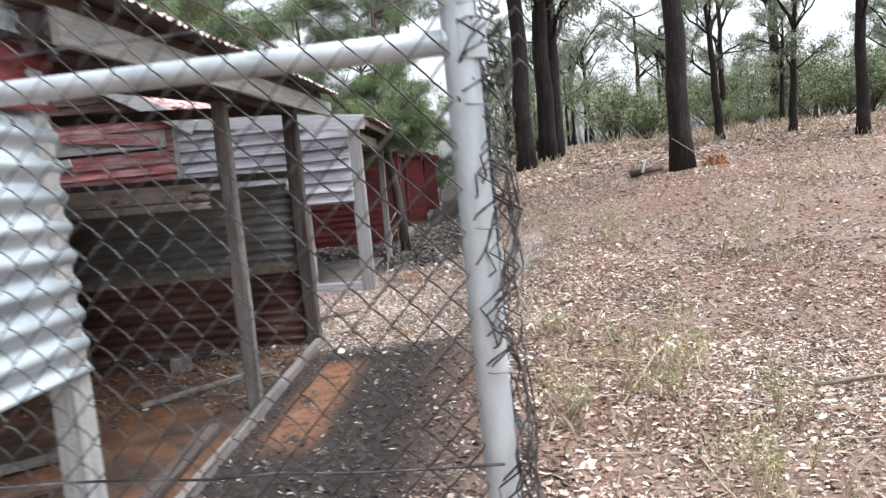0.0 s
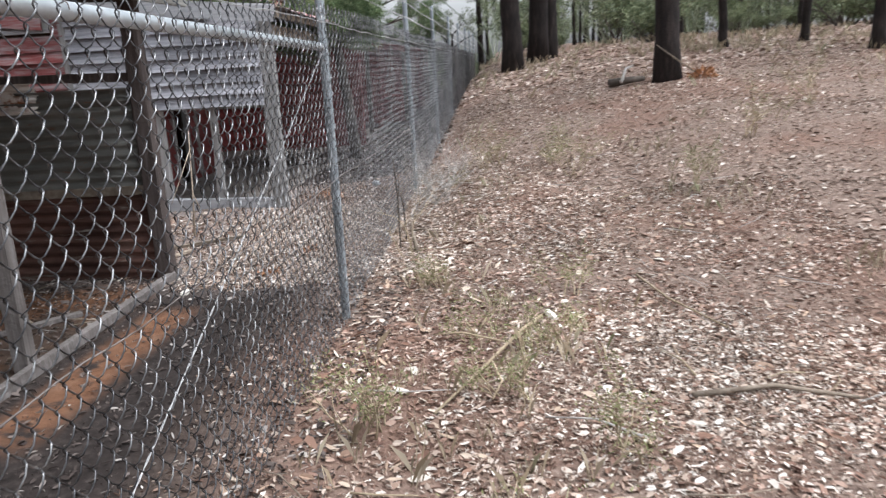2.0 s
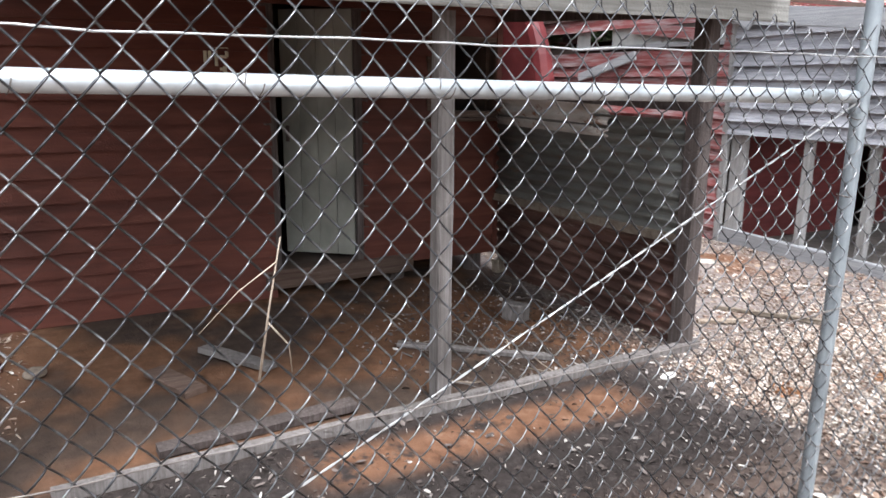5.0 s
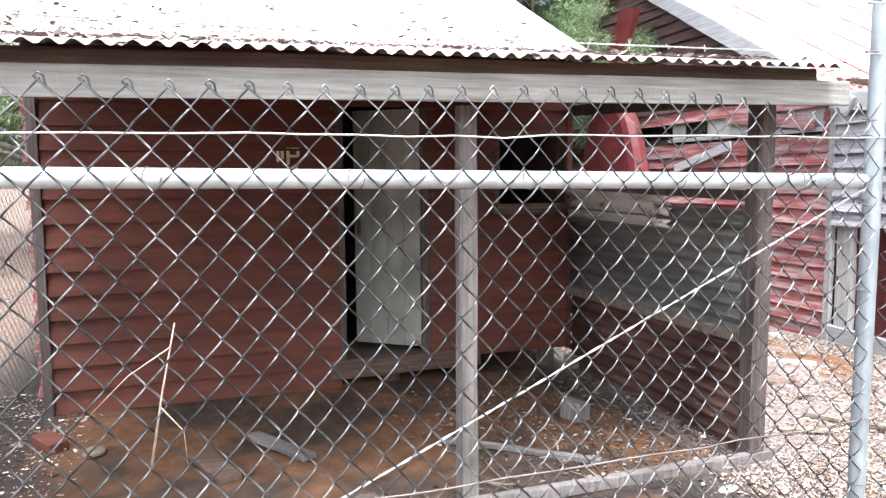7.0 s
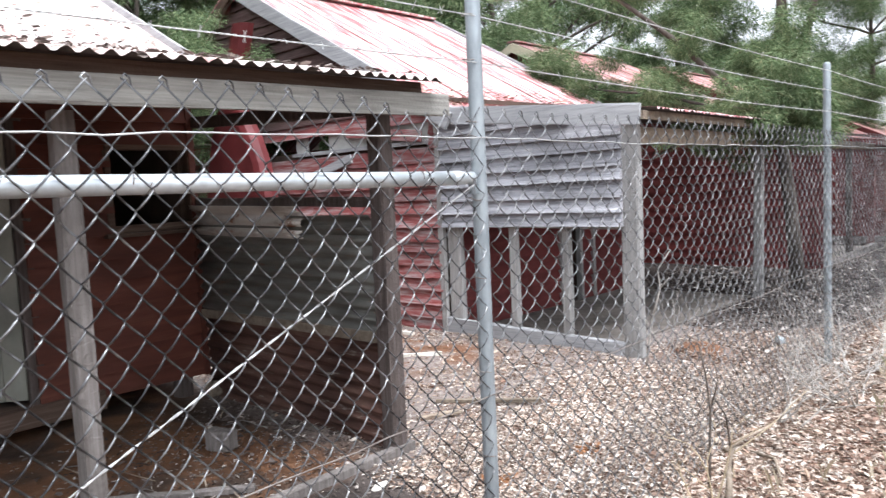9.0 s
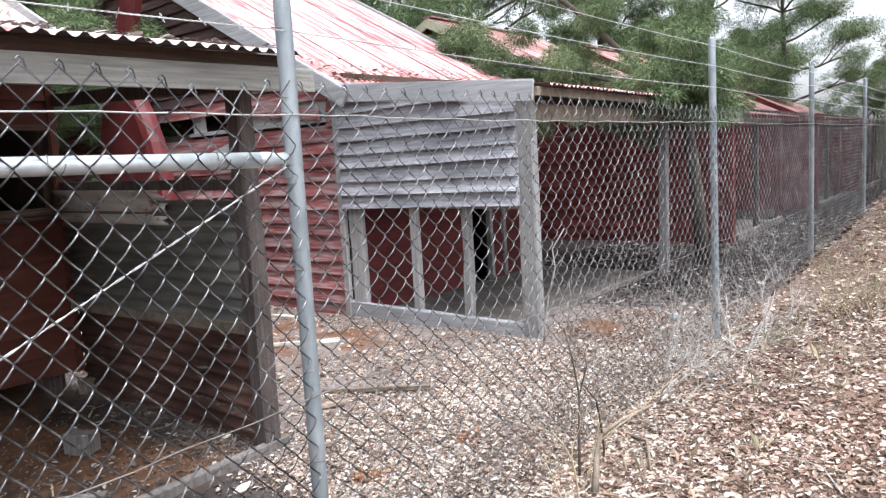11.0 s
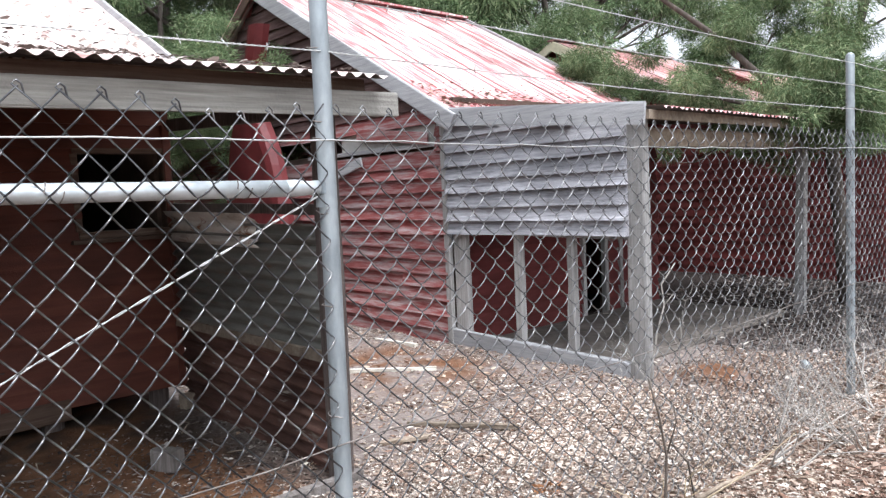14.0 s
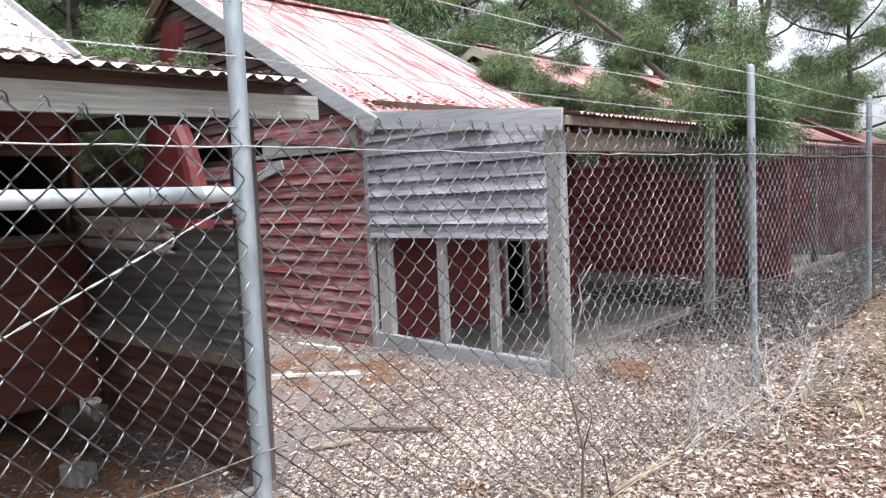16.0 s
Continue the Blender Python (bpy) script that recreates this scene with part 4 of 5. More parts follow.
    part("fascia", beam((-3.56, Y - 0.13, 2.2), (-1.3, Y - 0.13, 1.99), 0.025, 0.165, 0.003), grey_beam_x, shed, "split grey fascia board")
    # long front wall behind the verandah, with a dark doorway
    a, b = Vector((-3.55, Y + 0.08, 0)), Vector((-3.4, 6.95, 0))
    d = (b - a).normalized()
    n = Vector((d.y, -d.x, 0))
    front = part("wall", beam(a + n * -0.05 + Vector((0, 0, 2.3)), b + n * -0.05 + Vector((0, 0, 2.3)), 0.06, 0.08), inside_dark, shed, "deep red painted boards")
    ln = (b - a).length
    d0, d1 = 1.78, 2.18
    rot = Matrix((d, Vector((-d.y, d.x, 0)), Vector((0, 0, 1)))).transposed().to_4x4()
    rot.translation = a
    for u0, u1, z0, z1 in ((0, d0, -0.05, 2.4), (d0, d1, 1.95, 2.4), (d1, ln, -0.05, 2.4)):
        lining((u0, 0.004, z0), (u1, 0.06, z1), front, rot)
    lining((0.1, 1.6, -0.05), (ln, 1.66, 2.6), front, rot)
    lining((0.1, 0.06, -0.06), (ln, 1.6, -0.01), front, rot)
    weatherboards(front, a, d, ln, 0.02, 2.35, 0.148, red_deep, n, warp=0.014, lip=0.054, skip=lambda row, z, s, e: [(s, d0), (d1, e)] if z < 1.9 else [(s, e)])
    for u in (d0, d1, 2.45):
        p = a + d * u + n * 0.03
        part("door_jamb", rough_post(p.x, p.y, -0.02, 1.95, 0.07, 0.06), grey_post, shed)
    part("floor_slab", box(bmesh.new(), (-3.38, Y + 0.09, -0.12), (-1.72, 6.95, 0.025), bevel=0.012), concrete, shed, "bare trodden grey verandah floor")
    # verandah front
    part("top_plate", beam((-1.47, Y, 1.84), (-1.6, 7.06, 1.85), 0.06, 0.14), old_plank, shed, "brown weathered verandah beam")
    part("fascia", beam((-1.3, Y - 0.1, 1.985), (-1.4, 7.0, 1.985), 0.03, 0.07), old_plank, shed)
    part("post", rough_post(-1.65, 6.98, -0.2, 1.8, 0.1, 0.1, (0.03, 0)), grey_post, shed, "grey verandah post")
    roof_plane(shed, (-1.2, Y - 0.05, 2.03), (-0.035, 1, 0), Vector((-2.4, 0, 0.22)), 3.45, 2.42, roof_red, "verandah_roof", ragged=0.01)
    rise = Vector((-1.0, 0, 0.55))
    roof_plane(shed, (-3.42, Y - 0.16, 2.27), (0, 1, 0), rise, 3.7, 4.1, roof_red, "roof")
    roof_plane(shed, (-7.0, Y + 3.54, 4.24), (0, -1, 0), Vector((-1.0, 0, -0.55)), 3.7, 4.1, roof_red, "roof")
    part("barge_board", beam((-3.3, Y - 0.17, 2.12), (-7.02, Y - 0.17, 4.166), 0.03, 0.17, 0.004), grey_beam_x, shed, "peeling grey barge board")
    part("barge_board", beam((-7.0, Y - 0.17, 4.15), (-10.7, Y - 0.17, 2.1), 0.03, 0.14, 0.004), brown_beam, shed, "dark edging on the far slope")
    part("barge_board", beam((-3.3, Y + 3.54, 2.2), (-7.02, Y + 3.54, 4.24), 0.03, 0.1), grey_beam_x, shed)
    part("ridge_cap", beam((-7.0, Y - 0.18, 4.26), (-7.0, Y + 3.56, 4.26), 0.22, 0.03), roof_red, shed)
    for lo, hi in (((-10.4, Y + 3.3, 0), (-3.5, Y + 3.36, 2.3)), ((-10.45, Y + 0.1, 0), (-10.4, Y + 3.3, 2.3))):
        part("wall", box(bmesh.new(), lo, hi), red_deep, shed)
    # tapered iron chimney breast and its flue
    chim = part("chimney", bmesh.new(), red_iron, shed, "red sheet-iron chimney, wide at the foot")
    bm = bmesh.new()
    rings = []
    for z, x0, x1 in ((0.0, -7.6, -5.92), (1.2, -7.5, -5.98), (1.6, -7.4, -6.04), (1.9, -7.32, -6.12), (2.2, -7.22, -6.26), (2.44, -7.1, -6.42), (2.75, -6.86, -6.5), (3.1, -6.72, -6.46), (3.58, -6.52, -6.28)):
        rings.append([bm.verts.new(p) for p in ((x0, 3.19, z), (x0 + 0.06, 3.14, z), (x1 - 0.13, 3.14, z), (x1 - 0.04, 3.17, z), (x1, 3.25, z), (x1, 3.33, z), (x0, 3.33, z))])
    for r0, r1 in zip(rings, rings[1:]):
        for q in range(7):
            bm.faces.new((r0[q], r0[(q + 1) % 7], r1[(q + 1) % 7], r1[q]))
    bm.faces.new(rings[-1])
    bm.to_mesh(chim.data)
    bm.free()
    return shed


middle_shed()


# ---- far sheds ----
def far_shed(Y, length, roof, barge, label):
    """One of the row beyond: a closed board end, a verandah behind it, and a gable roof."""
    shed = empty("shed", -4.5, Y + length / 2, 0.0, label, "shed", "row of far sheds")
    wall = part("wall", beam((-10.8, Y + 0.06, 0.03), (-1.75, Y + 0.06, 0.03), 0.06, 0.1), inside_dark, shed, "deep red horizontal boards")
    part("wall_panel", box(bmesh.new(), (-10.8, Y + 0.03, -0.1), (-3.4, Y + 0.08, 2.28)), inside_dark, wall)
    part("wall_panel", box(bmesh.new(), (-3.4, Y + 0.03, -0.1), (-1.74, Y + 0.08, 1.9)), inside_dark, wall)
    weatherboards(wall, (-6.6, Y, 0.0), (1, 0, 0), 4.9, 0.0, 1.9, 0.135, red_deep, (0, -1, 0), warp=0.01, lip=0.03)
    weatherboards(wall, (-10.8, Y, 0.0), (1, 0, 0), 7.4, 1.9, 4.05, 0.135, red_deep, (0, -1, 0), cut=lambda z: (max(0.0, (z - 2.2) * 1.93), 7.4 - max(0.0, (z - 2.2) * 1.93)), warp=0.01, lip=0.03)
    part("corner_post", rough_post(-1.69, Y + 0.02, -0.15, 1.9, 0.09, 0.1), red_deep, shed)
    front = part("wall", beam((-3.45, Y + 0.1, 2.25), (-3.45, Y + length, 2.25), 0.06, 0.08), inside_dark, shed)
    part("wall_panel", box(bmesh.new(), (-3.52, Y + 0.1, -0.1), (-3.47, Y + length, 2.2)), inside_dark, front)
    weatherboards(front, (-3.45, Y + 0.1, 0.0), (0, 1, 0), length - 0.1, 0.02, 2.2, 0.148, red_deep, (1, 0, 0), warp=0.01, lip=0.03)
    part("wall", box(bmesh.new(), (-10.8, Y + length, -0.1), (-3.45, Y + length + 0.06, 2.25)), red_deep, shed)
    part("top_plate", beam((-1.72, Y + 0.1, 1.84), (-1.95, Y + length + 0.4, 1.84), 0.07, 0.12), old_plank, shed)
    part("post", rough_post(-1.97, Y + length + 0.36, -0.15, 1.82, 0.12, 0.1, (0.03, 0)), red_deep, shed, "dark red verandah post")
    part("post", rough_post(-1.85, Y + length * 0.55, -0.15, 1.82, 0.09, 0.09), dark_post, shed)
    part("bottom_plate", beam((-1.66, Y + 0.1, 0.05), (-1.75, Y + length - 0.3, 0.05), 0.09, 0.12), mid_post, shed, "grey timber edging the verandah floor")
    part("floor_slab", box(bmesh.new(), (-3.45, Y + 0.1, -0.1), (-1.72, Y + length - 0.3, 0.05), bevel=0.01), concrete, shed, "worn grey verandah floor")
    roof_plane(shed, (-1.5, Y - 0.12, 1.93), (-0.03, 1, 0), Vector((-2.0, 0, 0.36)), length + 0.6, 2.05, roof, "verandah_roof")
    roof_plane(shed, (-3.35, Y - 0.2, 2.28), (0, 1, 0), Vector((-2.0, 0, 1.0)), length + 0.5, 4.2, roof, "roof")
    roof_plane(shed, (-7.1, Y + length + 0.3, 4.15), (0, -1, 0), Vector((-2.0, 0, -1.0)), length + 0.5, 4.2, roof, "roof")
    part("barge_board", beam((-3.25, Y - 0.21, 2.14), (-7.12, Y - 0.21, 4.07), 0.03, 0.17), barge, shed, "peeling barge board")
    part("barge_board", beam((-7.1, Y - 0.21, 4.07), (-10.9, Y - 0.21, 2.17), 0.03, 0.15), barge, shed)
    part("fascia", beam((-3.3, Y - 0.16, 2.17), (-1.5, Y - 0.16, 1.86), 0.025, 0.14), barge, shed)
    part("ridge_cap", beam((-7.1, Y - 0.22, 4.17), (-7.1, Y + length + 0.3, 4.17), 0.22, 0.03), roof, shed)
    return shed


far_shed(9.75, 3.5, roof_dull, cream, "deep red board shed with faded red iron roof and cream edging")
far_shed(15.6, 3.6, roof_dull, red_deep, "distant dull red board shed with mottled iron roof")
far_shed(21.6, 3.6, roof_dull, red_deep, "distant dull red board shed among the trees")


# ---- trees ----
def leaf_mesh(name, clumps, per, length, width, material, droop=0.3, seed=1, fine=False):
    """A crown of loose leaves round clump centres (centre, radius, flatness)."""
    rng = np.random.default_rng(seed)
    vs, fs = [], []
    for c, rad, flat in clumps:
        k = max(8, int(per * rad * rad * 4))
        dirs = rng.normal(size=(k, 3))
        dirs /= np.linalg.norm(dirs, axis=1)[:, None]
        rr = rad * rng.uniform(0.15, 1, (k, 1)) ** 0.6
        pos = np.array(c) + dirs * rr * np.array([1, 1, flat])
        grow = dirs * 0.7 + rng.normal(size=(k, 3)) * 0.55
        grow[:, 2] -= droop
        grow /= np.linalg.norm(grow, axis=1)[:, None]
        side = np.cross(grow, rng.normal(size=(k, 3)))
        side /= np.linalg.norm(side, axis=1)[:, None]
        ln = length * rng.uniform(0.6, 1.3, (k, 1))
        base = len(vs)
        if fine:
            tri = np.stack([pos - side * width, pos + side * width, pos + grow * ln], 1).reshape(-1, 3)
            vs.extend(map(tuple, tri))
            fs.extend((base + 3 * i, base + 3 * i + 1, base + 3 * i + 2) for i in range(k))
            continue
        quad = np.stack([pos, pos + grow * ln * 0.5 + side * width, pos + grow * ln, pos + grow * ln * 0.5 - side * width], 1).reshape(-1, 3)
        vs.extend(map(tuple, quad))
        fs.extend((base + 4 * i, base + 4 * i + 1, base + 4 * i + 2, base + 4 * i + 3) for i in range(k))
    me = bpy.data.meshes.new(name)
    me.from_pydata(vs, [], fs)
    me.materials.append(material)
    return me


def limb(bm, p, way, length, r, seed, tips, depth=0, bend=0.25, forks=2, sides=8):
    rng = random.Random(seed)
    pts, rad = [Vector(p)], [r]
    d = Vector(way).normalized()
    n = 5
    for i in range(n):
        d = (d + Vector((rng.uniform(-bend, bend), rng.uniform(-bend, bend), rng.uniform(-bend * 0.4, bend * 0.6)))).normalized()
        pts.append(pts[-1] + d * length / n)
        rad.append(r * (1 - 0.6 * (i + 1) / n))
    tube(bm, pts, rad, sides)
    if depth == 0:
        tips.extend(pts[2:])
        return
    for i in range(forks):
        k = rng.choice((2, 3, 4, 5))
        w = (d + Vector((rng.uniform(-1, 1), rng.uniform(-1, 1), rng.uniform(-0.3, 0.6)))).normalized()
        limb(bm, pts[k], w, length * rng.uniform(0.5, 0.75), rad[k] * 0.75, seed * 7 + i, tips, depth - 1, bend * 1.2, forks, max(4, sides - 2))
    tips.append(pts[-1])


def make_tree(kind, seed, tall, label, near=False):
    rng = random.Random(seed)
    tree = empty("tree", 0, 0, -400, label, "tree", "bush trees")
    bm = bmesh.new()
    tips = []
    if kind == "sheoak":
        trunk = [Vector((0, 0, -0.3))]
        for i in range(8):
            trunk.append(trunk[-1] + Vector((rng.uniform(-0.12, 0.12), rng.uniform(-0.12, 0.12), (tall + 0.3) / 8)))
        tube(bm, trunk, [0.17 * (1 - 0.1 * i) for i in range(9)], 10)
        for i in range(17):
            k = rng.choice(range(2, 9))
            a = rng.uniform(0, 6.28)
            limb(bm, trunk[k], (math.cos(a), math.sin(a), rng.uniform(0.0, 0.6)), tall * rng.uniform(0.22, 0.36), 0.06 * (1.2 - k * 0.08), seed * 31 + i, tips, 1, 0.3, 2, 6)
        clumps = [((t.x + rng.uniform(-0.3, 0.3), t.y + rng.uniform(-0.3, 0.3), t.z + rng.uniform(-0.25, 0.25)), rng.uniform(0.3, 0.62), 0.6) for t in tips if t.z > tall * 0.2]
        crown = leaf_mesh("crown", clumps, 1150 if near else 380, 0.12 if near else 0.17, 0.0052 if near else 0.0105, leaf_sheoak, 0.45, seed, True)
        bark = bark_grey
    elif kind == "gum":
        lean = (rng.uniform(-0.6, 0.6), rng.uniform(-0.6, 0.6))
        trunk, rad = [], []
        for i in range(11):
            v = i / 10
            trunk.append(Vector((lean[0] * v + rng.uniform(-0.05, 0.05), lean[1] * v + rng.uniform(-0.05, 0.05), -0.3 + (tall * 0.72 + 0.3) * v)))
            rad.append(0.27 * (1 - 0.55 * v) + (0.07 if i == 0 else 0))
        tube(bm, trunk, rad, 14)
        for i in range(9):
            k = rng.choice((5, 6, 7, 8, 9, 10))
            a = rng.uniform(0, 6.28)
            limb(bm, trunk[k], (math.cos(a), math.sin(a), rng.uniform(0.2, 0.9)), tall * rng.uniform(0.2, 0.32), 0.09, seed * 17 + i, tips, 1, 0.35, 2, 7)
        clumps = [((t.x, t.y, t.z + rng.uniform(-0.3, 0.2)), rng.uniform(0.3, 0.6), 0.7) for t in tips]
        crown = leaf_mesh("crown", clumps, 125, 0.17, 0.027, leaf_gum_hazed, 0.5, seed)
        bark = bark_dark
    else:
        for i in range(8):
            a = rng.uniform(0, 6.28)
            limb(bm, (rng.uniform(-0.2, 0.2), rng.uniform(-0.2, 0.2), -0.1), (math.cos(a) * 0.6, math.sin(a) * 0.6, 1), tall * rng.uniform(0.6, 0.95), 0.035, seed * 13 + i, tips, 1, 0.3, 2, 5)
        clumps = [((t.x, t.y, t.z + rng.uniform(-0.1, 0.1)), rng.uniform(0.22, 0.42), 0.7) for t in tips]
        crown = leaf_mesh("crown", clumps, 115, 0.13, 0.019, leaf_shrub, 0.1, seed)
        bark = bark_grey
    trunk_ob = new("trunk", finish("trunk", bm, bark, True))
    trunk_ob.parent = tree
    crown_ob = new("crown", crown)
    crown_ob.parent = tree
    tagged(crown_ob, kind="stuff")
    return tree


SHEOAKS = [make_tree("sheoak", s, h, "she-oak with fine drooping dark green foliage") for s, h in ((3, 7.5), (8, 8.5), (15, 6.5))]
NEAR_OAKS = [make_tree("sheoak", s, h, "she-oak with fine drooping dark green foliage", True) for s, h in ((33, 7.0), (38, 8.0))]
GUMS = [make_tree("gum", s, h, "tall gum tree with fire-blackened trunk") for s, h in ((5, 13), (11, 15), (21, 11))]
SHRUBS = [make_tree("shrub", s, h, "bushy green understorey shrub") for s, h in ((4, 1.6), (9, 2.2))]
THICKET = [make_tree("shrub", s, h, "grey-green thicket of young gums") for s, h in ((14, 4.2), (19, 5.2))]
# the thicket takes the hazed leaf colour too
for t in THICKET:
    t.children[1].data.materials[0] = leaf_gum_hazed
used = set()


def plant(tree, x, y, rz, scale=1.0, label=""):
    m = pose(x, y, height(x, y), 0, 0, rz) @ Matrix.Scale(scale, 4)
    if tree in used:
        ob = copy_thing(tree, m)
        ob.matrix_basis = m
    else:
        used.add(tree)
        ob = tree
        ob.matrix_basis = m
    if label:
        tagged(ob, label)
    return ob


# she-oaks behind and between the sheds
plant(NEAR_OAKS[0], -6.3, 8.3, 40, 0.36)
plant(NEAR_OAKS[1], -9.5, 2.1, 120, 0.66)
plant(NEAR_OAKS[0], -8.0, 2.5, 75, 0.64)
plant(NEAR_OAKS[1], -7.7, 2.3, 310, 0.3)
plant(NEAR_OAKS[0], -9.6, 4.6, 200, 1.1)
plant(NEAR_OAKS[0], -10.2, 9.6, 300, 1.1)
plant(NEAR_OAKS[1], -10.3, -0.6, 70, 1.0)
plant(NEAR_OAKS[1], -4.6, 25.0, 10, 0.95)
plant(NEAR_OAKS[0], -6.4, 23.0, 250, 1.1)


def leaning_oak():
    """The forked tree between the sheds, with low limbs that hang over the eave."""
    tree = empty("tree", -1.42, 7.75, 0.0, "she-oak with dark forked limbs hanging over the shed eave", "tree", "bush trees")
    bm = bmesh.new()
    tips = []
    runs = (
        ((-1.42, 7.75, -0.2), (-1.5, 7.7, 1.0), (-1.62, 7.72, 1.9), (-1.66, 7.75, 2.9), (-1.62, 7.8, 4.1), (-1.5, 7.85, 5.5)),
        ((-1.6, 7.72, 1.8), (-2.1, 7.55, 2.45), (-2.75, 7.3, 3.2), (-3.5, 7.0, 3.9), (-4.3, 6.7, 4.4)),
        ((-1.62, 7.72, 2.2), (-1.35, 7.9, 3.2), (-1.15, 8.05, 4.3), (-0.9, 8.25, 5.3)),
        ((-1.58, 7.72, 1.7), (-2.0, 7.5, 2.2), (-3.0, 7.45, 2.55), (-4.0, 7.4, 2.75), (-4.7, 7.35, 3.0)),
        ((-1.6, 7.7, 2.1), (-1.5, 7.2, 2.25), (-1.4, 6.75, 2.2), (-1.35, 6.4, 2.1)),
        ((-2.0, 7.5, 2.2), (-2.9, 8.3, 2.1), (-3.9, 8.8, 1.75)),
    )
    for k, pts in enumerate(runs):
        r = 0.095 if k == 0 else 0.055 if k < 3 else 0.03
        tube(bm, pts, [r * (1 - 0.72 * i / (len(pts) - 1)) for i in range(len(pts))], 9)
        for i, p in enumerate(pts[2 if k < 3 else 1:]):
            for q in range(3):
                a = random.uniform(0, 6.28)
                limb(bm, p, (math.cos(a), math.sin(a), random.uniform(-0.2, 0.5)), random.uniform(0.45, 0.95), r * 0.3, 900 + k * 40 + i * 5 + q, tips, 0, 0.3, 2, 5)
    part("trunk", bm, bark_grey, tree, smooth=True)
    rng = random.Random(6)
    clumps = [((t.x + rng.uniform(-0.2, 0.2), t.y + rng.uniform(-0.2, 0.2), t.z + rng.uniform(-0.25, 0.15)), rng.uniform(0.16, 0.34), 0.6) for t in tips if rng.random() > (0.75 if t.z < 2.0 and t.y > 7.9 else 0.72 if t.z > 3.2 and t.x > -2.2 else 0.25 if t.z > 3.2 else 0.0)]
    ob = new("crown", leaf_mesh("crown", clumps, 3600, 0.1, 0.0042, leaf_sheoak, 0.5, 12, True))
    under(ob, tree)
    tagged(ob, kind="stuff")


leaning_oak()
rr = random.Random(77)
for x, y, s in ((-12.2, 4.5, 1.1), (-11.8, 8.3, 1.15), (-12.5, 12.0, 1.2), (-13.5, -1.2, 1.1), (-12.6, -4.5, 1.1), (-11.0, 16.0, 1.1), (-15.5, 2.0, 1.25), (-16, 7, 1.3), (-16.5, 12.5, 1.3), (-14.5, 18, 1.3), (-9.4, 22.5, 1.0), (-10.0, 24, 1.2), (-2.4, 27.5, 0.45), (-18, -5, 1.3), (-7.5, 32, 0.7), (-19, 16, 1.5)):
    plant(SHEOAKS[rr.randrange(3)], x, y, rr.uniform(0, 360), s * rr.uniform(0.92, 1.08))
# gums of the field
plant(GUMS[0], 1.25, 15.1, 20, 1.0, "leaning gum tree with charred black trunk")
plant(GUMS[1], 1.98, 16.3, 140, 1.0)
plant(GUMS[2], 2.25, 16.9, 250, 0.9)
plant(GUMS[1], 3.66, 8.62, 300, 0.78, "stout gum tree with charred black trunk")
for x, y, s in ((6.1, 13.9, 0.42), (13.9, 30.0, 1.0), (7.9, 14.0, 0.4), (8.1, 11.0, 0.52), (9.6, 12.3, 0.3), (0.2, 26, 0.5), (3.2, 30, 0.6), (6.0, 34, 0.6), (9.5, 24, 0.5), (9.0, 36, 0.6), (17, 24, 0.55), (20, 20, 0.5), (15, 14.5, 0.4), (24, 30, 0.7), (12, 42, 0.7), (2, 42, 0.7), (18, 40, 0.8), (28, 22, 0.7), (7, 50, 0.8)):
    plant(GUMS[rr.randrange(3)], x, y, rr.uniform(0, 360), s)
for k in range(52):
    y = rr.uniform(17.5, 46)
    x = rr.uniform(-1.5, 5 + (y - 12) * 1.25)
    plant(SHRUBS[k % 2], x, y, rr.uniform(0, 360), (0.35 + 0.9 * rr.random() ** 2) * (1 + (y - 17) * 0.025))
for k in range(14):
    plant(SHRUBS[k % 2], rr.uniform(11, 26), rr.uniform(15, 22), rr.uniform(0, 360), rr.uniform(0.4, 1.1))
for k in range(44):
    y = rr.uniform(22, 48)
    plant(THICKET[k % 2], rr.uniform(-3.0, 6 + (y - 12) * 1.15), y, rr.uniform(0, 360), rr.uniform(0.35, 0.75))
for k in range(12):
    plant(THICKET[k % 2], rr.uniform(15, 30), rr.uniform(17, 24), rr.uniform(0, 360), rr.uniform(0.35, 0.6))
for k in range(18):
    y = rr.uniform(19, 40)
    plant(GUMS[k % 3], rr.uniform(-1.0, 4 + (y - 12) * 1.0), y, rr.uniform(0, 360), rr.uniform(0.22, 0.42))
for k in range(30):
    a = radians(rr.uniform(30, 150))
    d = rr.uniform(34, 62)
    plant(GUMS[k % 3], d * math.cos(a), d * math.sin(a), rr.uniform(0, 360), rr.uniform(0.35, 0.65))


